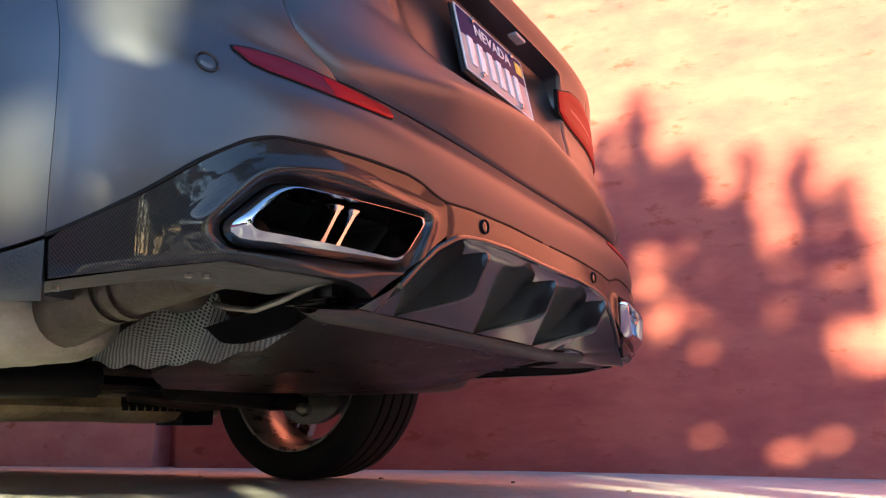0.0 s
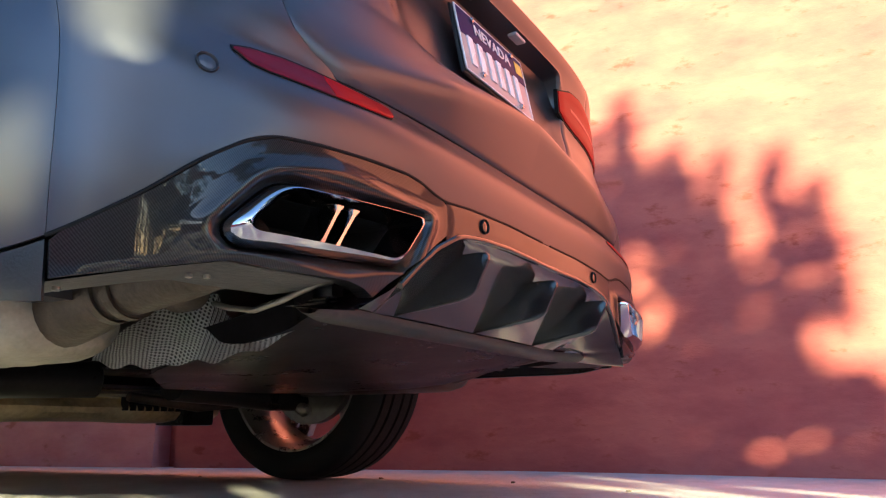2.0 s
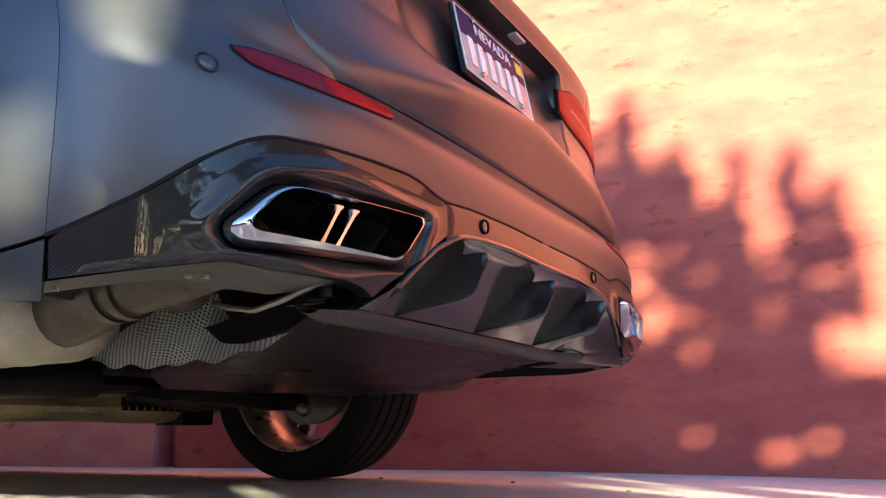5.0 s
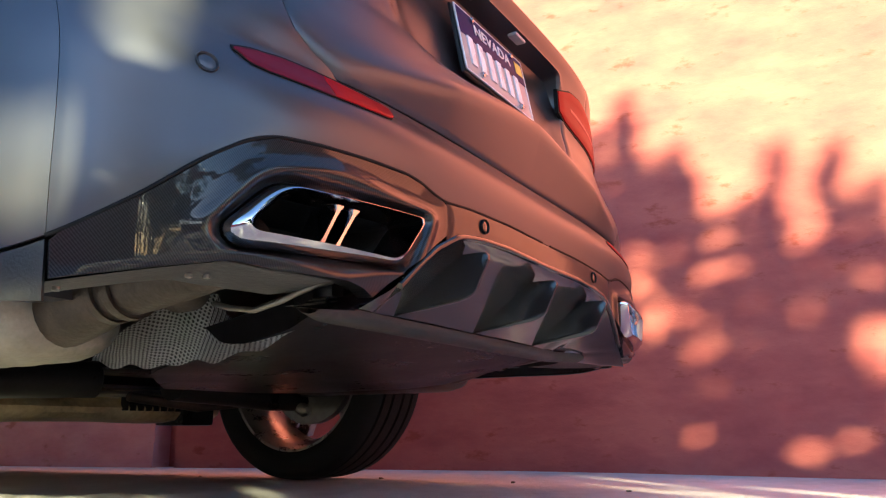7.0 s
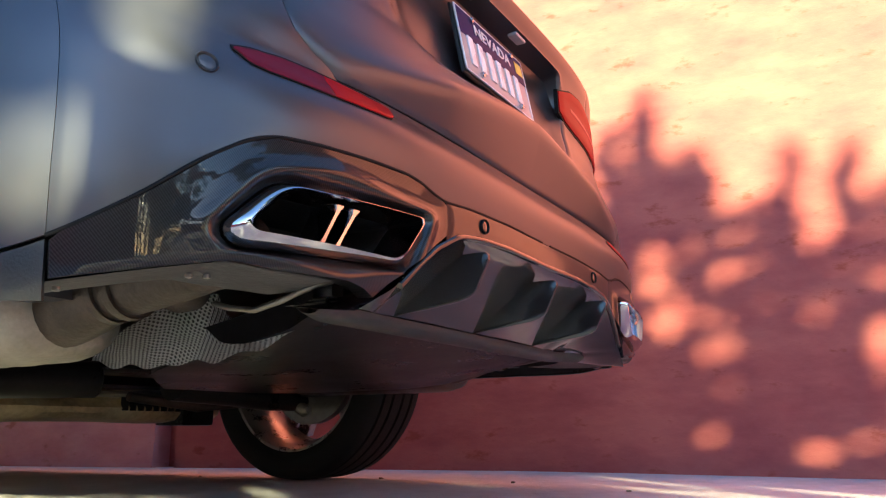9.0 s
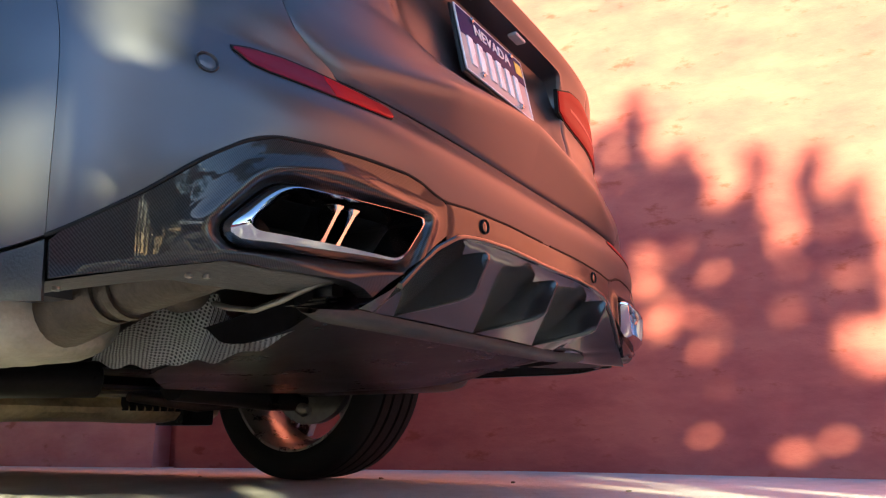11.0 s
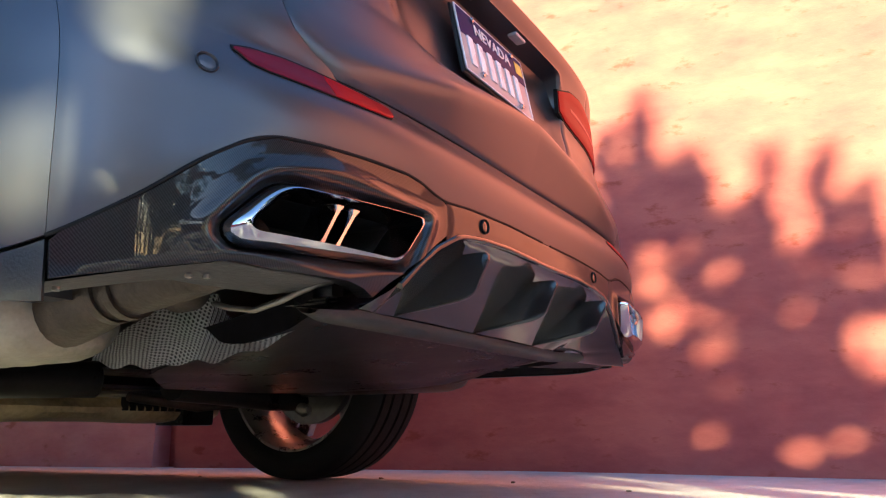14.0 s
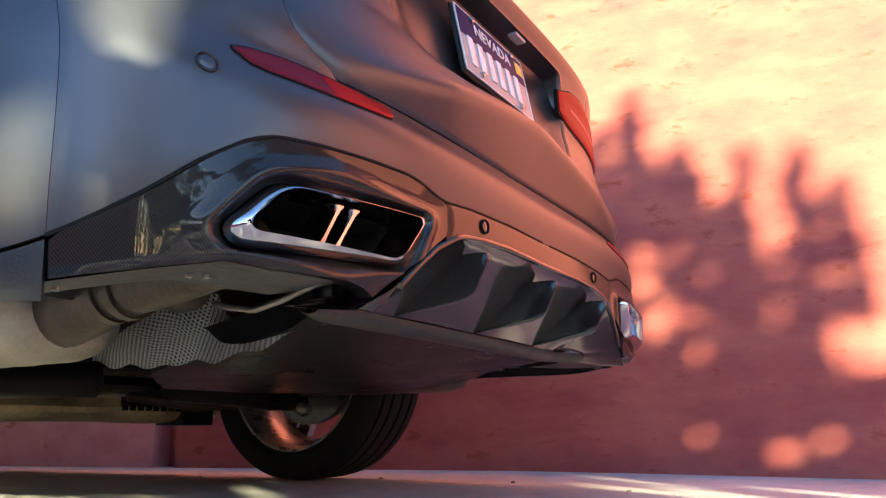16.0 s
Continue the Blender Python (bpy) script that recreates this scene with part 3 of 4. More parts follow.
def number_plate(parent):
    """Plate with its holder, blue band, pale bars for the number, and bolts."""
    m = Matrix.Translation((0, 0.099, 0.891)) @ Matrix.Rotation(radians(-11.5), 4, "X")
    def box(name, w, h, d, x, z, y, mat, par, bev=0.001, skew=0.0, label=""):
        me = bevel_box(name, (w, d, h), mat, bev)
        me.transform(m @ Matrix.Translation((x, y, z)))
        return part(name, me, par, label)
    holder = box("plate_holder", 0.311, 0.159, 0.008, -0.001, -0.001, 0.007, SATIN_BLACK, parent, 0.006)
    plate = box("number_plate", 0.305, 0.152, 0.003, 0, 0, 0, PLATE_BASE, parent, 0.001, label="pale number plate with a dark blue top band")
    box("blue_band", 0.297, 0.062, 0.001, 0, 0.042, -0.0022, PLATE_BLUE, plate, 0.0003)
    for w, h, x, z in ((0.305, 0.003, 0, 0.0745), (0.305, 0.003, 0, -0.0745), (0.003, 0.152, -0.151, 0), (0.003, 0.152, 0.151, 0)):
        box("plate_rim", w, h, 0.004, x, z, -0.001, PLATE_MARK, plate, 0.001)
    for k in range(6):
        box("marking", 0.022, 0.066, 0.003, -0.113 + 0.0415 * k, -0.020, -0.003, PLATE_MARK, plate, 0.001)
    box("sticker", 0.034, 0.03, 0.001, 0.125, 0.045, -0.0034, STICKER, plate, 0.0003)
    cu = bpy.data.curves.new("state_name", "FONT")
    cu.body, cu.size, cu.extrude, cu.align_x = "NEVADA", 0.036, 0.0008, "CENTER"
    cu.materials.append(PLATE_MARK)
    tx = new("state_name", cu)
    tx.parent = plate
    tx.matrix_local = m @ Matrix.Translation((0, -0.0035, 0.034)) @ Matrix.Rotation(radians(90), 4, "X") @ Matrix.Diagonal((1.15, 1, 1, 1))
    for x in (-0.089, 0.089):
        for z in (-0.063, 0.063):
            me = tube_mesh("bolt", [(0, 0, 0), (0, -0.006, 0), (0, -0.008, 0)], [0.006, 0.006, 0.003], CHROME, 10)
            me.transform(m @ Matrix.Translation((x, -0.002, z)))
            part("bolt", me, plate)


def quarter(side, parent):
    """The body's corner beside the trunk lid, with the tail lamp."""
    def inner(z):
        return lid_edge(z) + 0.0016
    zs = [GAP_Z + (1.065 - GAP_Z) * (k / 40) ** 1.5 for k in range(41)]
    outer, back = [], []
    n, nz = 70, 41
    for i in range(n):
        t = i / (n - 1)
        for z in zs:
            s = s_of(inner(z)) * (1 - t) + S_END * t
            outer.append(skin(side * s, z, -0.001 if i == 0 else 0.0))
            back.append(skin(side * s, z, -0.02))
    faces = grid_faces(n, nz) + grid_faces(n, nz, n * nz)
    for i in range(n - 1):
        for j in (0, nz - 1):
            faces.append((i * nz + j, (i + 1) * nz + j, (i + 1) * nz + j + n * nz, i * nz + j + n * nz))
    for j in range(nz - 1):
        for i in (0, n - 1):
            faces.append((i * nz + j, i * nz + j + 1, i * nz + j + 1 + n * nz, i * nz + j + n * nz))
    part("rear_quarter", mesh_of("rear_quarter", outer + back, faces, PAINT), parent)
    s0, s1 = s_of(0.36), s_of(0.90)
    lo = lambda s: lerp_table([(s0, 0.922), (s_of(0.40), 0.907), (s_of(0.47), 0.901), (s_of(0.60), 0.898), (s_of(0.70), 0.895), (s_of(0.86), 0.885), (s1, 0.90)], abs(s))
    hi = lambda s: lerp_table([(s0, 0.972), (s_of(0.45), 0.998), (s_of(0.55), 1.008), (s_of(0.7), 0.995), (s1, 0.955)], abs(s))
    bez = part("tail_lamp", skin_panel("tail_lamp", side * (s0 - 0.005), side * (s1 + 0.008), lambda s: lo(s) - 0.006, lambda s: hi(s) + 0.004, 33, 9, SEAL, 0.002, 0.010), parent, "red tail lamp in a black bezel")
    part("lens", skin_panel("lens", side * s0, side * s1, lo, hi, 33, 11, LENS, 0.007, 0.016, 0.003), bez)
    part("light_strip", skin_panel("light_strip", side * s_of(0.44), side * s_of(0.84), lambda s: 0.945 - 0.02 * (abs(s) - s_of(0.44)), lambda s: 0.955 - 0.02 * (abs(s) - s_of(0.44)), 25, 4, LENS_PALE, 0.0085, 0.004, 0.001), bez, "pale strip in the lamp")


WHEEL_Y, TYRE_R = 1.195, 0.356


def wheel_mesh_parts():
    """Tyre, rim barrel, spokes, hub and brake disc about the x axis; +x is the outer side."""
    seg = 72
    prof = [(-0.118, 0.262), (-0.134, 0.275), (-0.143, 0.30), (-0.142, 0.325), (-0.132, 0.344), (-0.118, 0.352)]
    for g in (-0.078, -0.028, 0.028, 0.078):
        prof += [(g - 0.007, 0.3555), (g - 0.005, 0.347), (g + 0.005, 0.347), (g + 0.007, 0.3555)]
    prof += [(0.118, 0.352), (0.132, 0.344), (0.142, 0.325), (0.143, 0.30), (0.134, 0.275), (0.118, 0.262)]
    def spin(name, pr, mat, n=seg, caps=False):
        return loft(name, [[(x, r * math.cos(a), r * math.sin(a)) for x, r in pr] for a in (2 * math.pi * k / n for k in range(n + 1))], mat, closed=False)
    tyre = spin("tyre", prof + [prof[0]], RUBBER)
    rim = spin("rim", [(-0.122, 0.258), (-0.124, 0.266), (-0.118, 0.270), (-0.110, 0.262), (-0.09, 0.250), (-0.02, 0.236), (0.06, 0.240), (0.10, 0.256), (0.118, 0.268), (0.124, 0.264), (0.122, 0.256), (0.10, 0.246), (0.06, 0.232), (-0.02, 0.228), (-0.09, 0.242), (-0.122, 0.258)], RIM)
    verts, faces = [], []
    for k in range(5):
        for d in (-0.13, 0.13):
            a = 2 * math.pi * k / 5 + d + math.pi / 2
            er, et = Vector((0, math.cos(a), math.sin(a))), Vector((0, -math.sin(a), math.cos(a)))
            rings = []
            for r, w, x0, x1 in ((0.06, 0.026, 0.045, 0.085), (0.14, 0.02, 0.06, 0.098), (0.236, 0.026, 0.07, 0.108)):
                rings.append([er * r + et * (w * sx) + Vector((x, 0, 0)) for sx, x in ((-1, x0), (1, x0), (0.75, x1), (-0.75, x1))])
            base = len(verts)
            verts += [v for rg in rings for v in rg]
            for q in range(2):
                for i in range(4):
                    faces.append((base + q * 4 + i, base + q * 4 + (i + 1) % 4, base + (q + 1) * 4 + (i + 1) % 4, base + (q + 1) * 4 + i))
    spokes = mesh_of("spokes", verts, faces, RIM)
    hub = spin("hub", [(0.0, 0.0), (0.0, 0.075), (0.06, 0.08), (0.09, 0.07), (0.1, 0.035), (0.1, 0.0)], RIM, 32)
    disc = spin("brake_disc", [(-0.035, 0.0), (-0.035, 0.178), (-0.005, 0.178), (-0.005, 0.0)], DISC, 48)
    return tyre, rim, spokes, hub, disc


def wheel(meshes, x, y, parent, drop=-0.004):
    tyre, rim, spokes, hub, disc = meshes
    w = part("wheel", tyre, parent, "black treaded tyre on a grey alloy wheel")
    w.matrix_local = pose(x, y, TYRE_R - 0.002 + drop, 0, 0, 0 if x > 0 else 180)
    for name, me in (("rim", rim), ("spokes", spokes), ("hub", hub), ("brake_disc", disc)):
        part(name, me, w)


DECK = [(0.2, 1.05), (0.5, 1.09), (1.0, 1.10), (1.3, 1.10), (3.6, 1.03), (4.3, 0.98), (4.9, 0.86), (5.15, 0.72), (5.22, 0.6)]
HALF = [(0.2, 0.80), (0.45, 0.915), (0.8, 0.946), (2.5, 0.95), (4.3, 0.945), (4.8, 0.88), (5.1, 0.74), (5.22, 0.6)]


def body_shell(parent):
    loops = []
    ys = [0.46, 0.6, 0.78] + [0.82 + 0.75 * k / 16 for k in range(17)] + [1.7, 2.2, 2.8, 3.4, 3.9] + [3.985 + 0.75 * k / 16 for k in range(17)] + [4.85, 5.0, 5.1, 5.17, 5.22]
    for y in ys:
        top, w = smooth_table(DECK, y, 0.04), smooth_table(HALF, y, 0.03) - (0.03 if y < 0.83 else 0.0)
        sill = 0.34 if y < 0.8 else 0.24
        for yw in (WHEEL_Y, 4.36):
            d = (y - yw) / 0.385
            if abs(d) < 1:
                sill = max(sill, 0.355 + 0.385 * math.sqrt(1 - d * d))
        fl = 0.44 if y < 1.6 else 0.30
        half = [(0.0, top + 0.012), (0.35 * w, top + 0.01), (0.7 * w, top), (0.86 * w, top - 0.02), (0.95 * w, top - 0.08), (0.99 * w, max(sill, top - 0.25) if top - 0.25 > sill else sill), (w, max(sill, 0.62)), (0.995 * w, max(sill, 0.45)), (0.98 * w, sill), (0.62, sill), (0.60, fl), (0.0, fl)]
        half = [(min(x, w) if k < 9 else min(x, w * 0.66), z) for k, (x, z) in enumerate(half)]
        loops.append([(x, y, z) for x, z in half] + [(-x, y, z) for x, z in half[-2:0:-1]])
    part("body_shell", loft("body_shell", loops, PAINT, True, True, True), parent, "matte dark grey sedan body")
    deck = []
    for k in range(41):
        e = skin(s_of(-0.93 + 1.86 * k / 40), 1.06, -0.001)
        deck.append([e, Vector((e.x * 0.98, e.y + 0.03, 1.068)), Vector((e.x * 0.93, 0.34, 1.078)), Vector((e.x * 0.9, 0.52, 1.085))])
    part("rear_deck", loft("rear_deck", deck, PAINT, False), parent)
    gh = []
    for y, top, w in ((0.62, 1.09, 0.60), (0.9, 1.22, 0.60), (1.3, 1.37, 0.60), (1.8, 1.465, 0.60), (2.4, 1.49, 0.60), (2.9, 1.46, 0.60), (3.35, 1.32, 0.62), (3.9, 1.04, 0.66)):
        base = smooth_table(DECK, y, 0.04) - 0.03
        w0 = 0.80
        gh.append([(-w0, y, base), (-w0 + (w0 - w) * 0.9, y, max(base, top - 0.06)), (-w * 0.85, y, top - 0.012), (0, y, top), (w * 0.85, y, top - 0.012), (w0 - (w0 - w) * 0.9, y, max(base, top - 0.06)), (w0, y, base)])
    part("greenhouse", loft("greenhouse", gh, GLASS, False), parent, "dark tinted windows")
    roof = [[(x * 0.55, y, z + 0.012 - 0.02 * (x * x)) for x in (-1, -0.6, 0, 0.6, 1)] for y, z in ((1.3, 1.37), (1.8, 1.465), (2.4, 1.49), (2.9, 1.46))]
    part("roof", loft("roof", roof, PAINT, False), parent)


def undercover(parent):
    """Dark smooth panels under the rear, joined to the diffuser's lip."""
    nx, ny = 30, 26
    verts, top = [], []
    for i in range(nx):
        for j in range(ny):
            v = j / (ny - 1)
            xl, xr = lerp_table([(0, -0.43), (0.1, -0.39), (0.5, -0.36), (0.6, -0.31), (0.95, -0.04), (1.0, 0.0)], v), 0.42 + 0.16 * v
            u = i / (nx - 1)
            x = xl + (xr - xl) * u
            y = 0.20 + (0.83 - 0.21 * u) * v
            z = lerp_table([(0, 0.328), (0.1, 0.313), (0.5, 0.268), (0.75, 0.255), (1.0, 0.25)], v) + 0.014 * u * v + 0.005 * math.sin(9 * x + 2) * v
            verts.append((x, y, z))
            top.append((x, y, z + 0.05))
    faces = grid_faces(nx, ny) + grid_faces(nx, ny, nx * ny)
    for j in range(ny - 1):
        faces.append((j, j + 1, j + 1 + nx * ny, j + nx * ny))
    for i in range(nx - 1):
        a, b = i * ny + ny - 1, (i + 1) * ny + ny - 1
        faces.append((a, b, b + nx * ny, a + nx * ny))
    part("undercover", mesh_of("undercover", verts + top, faces, UNDER), parent, "dark plastic underbody cover")


def muffler(side, parent):
    """A rounded steel can along the car, with ribs, neck, clamp and tail pipe."""
    loops = []
    ys = [0.535, 0.54, 0.555, 0.58] + [0.60 + 0.011 * k for k in range(44)] + [1.09, 1.105, 1.11]
    gs = [0.35, 0.7, 0.88, 0.96] + [1.0 + (0.022 * max(0, math.sin(k * 0.9)) ** 2 if 8 < k < 40 else 0) for k in range(44)] + [0.93, 0.75, 0.3]
    for y, g in zip(ys, gs):
        lp = []
        for k in range(40):
            th = 2 * math.pi * k / 40
            c, s = math.cos(th), math.sin(th)
            lp.append((side * 0.605 + 0.125 * g * math.copysign(abs(c) ** 0.72, c), y, 0.338 + 0.078 * g * math.copysign(abs(s) ** 0.78, s)))
        loops.append(lp)
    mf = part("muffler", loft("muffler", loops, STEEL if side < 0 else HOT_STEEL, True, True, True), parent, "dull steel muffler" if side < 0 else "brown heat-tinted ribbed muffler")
    x = side * 0.60
    part("neck", tube_mesh("neck", [(x, 0.57, 0.343), (x, 0.50, 0.35), (x, 0.45, 0.357), (x, 0.42, 0.361), (x, 0.34, 0.368), (x, 0.27, 0.378), (x, 0.16, 0.398)], [0.068, 0.058, 0.05, 0.044, 0.043, 0.043, 0.043], HOT_STEEL, 24), mf, "heat-tinted tail pipe")
    for y, r in ((0.435, 0.052), (0.40, 0.049)):
        part("clamp", tube_mesh("clamp", [(x, y + 0.010, 0.360), (x, y + 0.008, 0.360), (x, y - 0.008, 0.362), (x, y - 0.010, 0.362)], [r - 0.004, r, r, r - 0.004], HOT_STEEL, 24), mf)
    part("cross_pipe", tube_mesh("cross_pipe", [(side * 0.56, 0.36, 0.372), (side * 0.50, 0.40, 0.378), (side * 0.45, 0.45, 0.384), (side * 0.41, 0.52, 0.392)], [0.03, 0.033, 0.036, 0.036], HOT_STEEL, 20), mf, "brown heat-tinted pipe bend")


def shield_material():
    """Bright foil with a close pattern of punched dimples."""
    m, nt, b = nodes_of("punched_foil")
    co = nt.nodes.new("ShaderNodeTexCoord")
    prod = nt.nodes.new("ShaderNodeMath")
    prod.operation = "MULTIPLY"
    for k, way in enumerate(((1, 0.25, 0), (-0.3, 1, 0))):
        dot, sn, sc = (nt.nodes.new("ShaderNodeVectorMath"), nt.nodes.new("ShaderNodeMath"), nt.nodes.new("ShaderNodeMath"))
        dot.operation, sn.operation, sc.operation = "DOT_PRODUCT", "SINE", "MULTIPLY"
        dot.inputs[1].default_value = way
        sc.inputs[1].default_value = 2 * math.pi * (44 if k == 0 else 11)
        nt.links.new(co.outputs["UV"], dot.inputs[0])
        nt.links.new(dot.outputs["Value"], sc.inputs[0])
        nt.links.new(sc.outputs[0], sn.inputs[0])
        nt.links.new(sn.outputs[0], prod.inputs[k])
    ramp = nt.nodes.new("ShaderNodeValToRGB")
    e = ramp.color_ramp.elements
    e[0].position, e[1].position = 0.16, 0.42
    e[0].color, e[1].color = (0.86, 0.85, 0.83, 1), (0.03, 0.03, 0.03, 1)
    nt.links.new(prod.outputs[0], ramp.inputs[0])
    nt.links.new(ramp.outputs[0], b.inputs["Base Color"])
    bp = nt.nodes.new("ShaderNodeBump")
    bp.inputs["Strength"].default_value, bp.inputs["Distance"].default_value = 0.8, 0.003
    nt.links.new(prod.outputs[0], bp.inputs["Height"])
    nt.links.new(bp.outputs[0], b.inputs["Normal"])
    b.inputs["Metallic"].default_value, b.inputs["Roughness"].default_value = 0.1, 0.4
    return m


def heat_shield(parent):
    """Crumpled punched-foil shield between the muffler and the undercover."""
    nu, nv = 90, 24
    verts, uvs = [], []
    low = [(0.0, Vector((-0.44, 0.70, 0.279))), (0.18, Vector((-0.43, 0.63, 0.262))), (0.45, Vector((-0.42, 0.515, 0.264))), (0.7, Vector((-0.41, 0.414, 0.271))), (0.87, Vector((-0.40, 0.331, 0.282))), (1.0, Vector((-0.38, 0.276, 0.312)))]
    high = [(0.0, Vector((-0.42, 0.725, 0.288))), (0.2, Vector((-0.36, 0.714, 0.352))), (0.45, Vector((-0.33, 0.59, 0.402))), (0.58, Vector((-0.32, 0.521, 0.405))), (0.66, Vector((-0.33, 0.481, 0.360))), (0.75, Vector((-0.34, 0.445, 0.336))), (1.0, Vector((-0.37, 0.283, 0.318)))]
    def along(tab, t):
        return Vector([lerp_table([(a, v[k]) for a, v in tab], t) for k in range(3)])
    for i in range(nu):
        for j in range(nv):
            u, v = i / (nu - 1), j / (nv - 1)
            q = along(low, u).lerp(along(high, u), v)
            ripple = 0.005 * math.sin(u * 21 + 3 * v) * (1 - v * 0.6) + 0.007 * noise.noise((u * 7, v * 5, 2.0))
            edge = 0.003 * math.sin(u * 34) * (1 - v)
            verts.append(q + Vector((-0.5, -0.3, -0.8)).normalized() * ((0.012 * math.sin(math.pi * v) + ripple) * min(1.0, 4 * u + 0.2, 4.5 - 4.4 * u)) + Vector((0, 0, edge)))
            uvs.append((u, v))
    me = bpy.data.meshes.new("heat_shield")
    me.from_pydata([tuple(v) for v in verts], [], grid_faces(nu, nv))
    layer = me.uv_layers.new(name="uv")
    for lp in me.loops:
        layer.data[lp.index].uv = uvs[lp.vertex_index]
    me.materials.append(shield_material())
    me.shade_smooth()
    part("heat_shield", me, parent, "bright punched aluminium heat shield")


def underside(parent):
    """Floor panel, hoses, control arms and brackets seen under the car."""
    rows = []
    for x in [-0.6 + 1.3 * k / 40 for k in range(41)]:
        w = 0.004 * math.sin(x * 11)
        rows.append([(x, 3.9, 0.19), (x, 2.4, 0.185), (x, 1.75, 0.183 + w), (x, 1.66, 0.178 + w), (x, 1.60, 0.186 + w), (x, 1.575, 0.205), (x, 1.57, 0.222), (x, 1.585, 0.236), (x, 1.60, 0.25), (x, 1.60, 0.262), (x, 1.575, 0.268), (x, 1.57, 0.276), (x, 1.70, 0.29)])
    fl = part("floor_panel", loft("floor_panel", rows, UNDER_TAN, closed=False), parent, "tan floor panel, paler to carry light bounced off the ground")
    part("brake_line", tube_mesh("brake_line", [(-0.6, 1.56, 0.262), (-0.1, 1.555, 0.262), (0.25, 1.555, 0.262), (0.42, 1.55, 0.268), (0.60, 1.5, 0.275)], 0.009, STEEL, 8), fl)
    for k in range(9):
        part("rib", bevel_box("rib", (0.008, 0.03, 0.05), UNDER, 0.002, (0.30 + 0.03 * k, 1.565, 0.238)), fl)
    part("bracket", prism("bracket", [(0.36, 1.42, 0.262), (0.52, 1.40, 0.268), (0.52, 1.40, 0.30), (0.44, 1.42, 0.292)], (0, 0.06, 0), HOT_STEEL, 0.004), fl)
    part("crossmember", bevel_box("crossmember", (0.9, 0.22, 0.09), UNDER, 0.03, (0.1, 1.24, 0.345)), parent)
    for side in (-1, 1):
        arm = part("control_arm", tube_mesh("control_arm", [(side * 0.12, 1.14, 0.275), (side * 0.36, 1.16, 0.262), (side * 0.52, 1.17, 0.248), (side * 0.70, 1.19, 0.245)], [0.045, 0.04, 0.036, 0.03], UNDER, 14), parent)
        part("joint", tube_mesh("joint", [(side * 0.625, 1.13, 0.222), (side * 0.625, 1.11, 0.215), (side * 0.625, 1.09, 0.215)], [0.018, 0.022, 0.014], STEEL, 12), arm)
        part("toe_link", tube_mesh("toe_link", [(side * 0.2, 1.42, 0.25), (side * 0.45, 1.40, 0.225), (side * 0.70, 1.34, 0.25)], [0.014, 0.016, 0.014], HOT_STEEL, 10), parent)
        part("hub_carrier", bevel_box("hub_carrier", (0.09, 0.22, 0.2), UNDER, 0.03, (side * 0.69, 1.2, 0.36)), parent)
        part("jacking_pad", bevel_box("jacking_pad", (0.14, 0.14, 0.11), UNDER, 0.012, (side * 0.60, 1.63, 0.222)), parent)
    part("hose", tube_mesh("hose", [(-0.391, 0.45, 0.369), (-0.425, 0.38, 0.352), (-0.449, 0.30, 0.339), (-0.443, 0.25, 0.351), (-0.436, 0.225, 0.362), (-0.428, 0.20, 0.371), (-0.42, 0.17, 0.378)], 0.0052, STEEL, 10), parent, "pale flexible hose")
    part("battery_tray", bevel_box("battery_tray", (0.2, 0.22, 0.12), UNDER, 0.02, (-0.3, 0.32, 0.46)), parent)
    part("rear_panel", bevel_box("rear_panel", (1.5, 0.02, 0.3), UNDER, 0.004, (0, 0.33, 0.56)), parent)
    for k in range(3):
        part("bracket_small", bevel_box("bracket_small", (0.03, 0.05, 0.03), SATIN_BLACK, 0.005, (-0.40 + 0.02 * k, 0.2 + 0.03 * k, 0.37 + 0.004 * k)), parent)


def build_car():
    car = new("car")
    tagged(car, "matte dark grey sedan with carbon fibre trim, parked beside a wall", "car")
    bumper(car)
    carbon_trim(car)
    diffuser(car)
    for side in (-1, 1):
        exhaust_tip(side, car)
        quarter(side, car)
        muffler(side, car)
    lid = trunk_lid(car)
    number_plate(lid)
    body_shell(car)
    undercover(car)
    heat_shield(car)
    underside(car)
    meshes = wheel_mesh_parts()
    for x in (-0.78, 0.78):
        wheel(meshes, x, WHEEL_Y, car)
        wheel(meshes, x, 4.36, car, -0.046)
    return car


# ---- shrubs behind the camera, between the sun and the wall ----
SHRUB_DIST = 9.5
SLOPE = math.tan(SUN_ELEV)
SHRUBS = []


def shade_spot(u, z, back):
    """The place, back metres towards the sun, whose shade falls on the wall at (u, z)."""
    return wall_point(u, 0, z + back * SLOPE) - SUN_WAY * back


def add_leaf(verts, faces, rng, c, size):
    d = Vector((rng.uniform(-1, 1), rng.uniform(-1, 1), rng.uniform(-0.3, 1))).normalized()
    w = d.cross(Vector((rng.uniform(-1, 1), rng.uniform(-1, 1), rng.uniform(-1, 1)))).normalized() * size * 0.2
    b = len(verts)
    verts.extend([c - d * size * 0.5, c - d * size * 0.05 + w, c + d * size * 0.5, c - d * size * 0.05 - w])
    faces.append((b, b + 1, b + 2, b + 3))


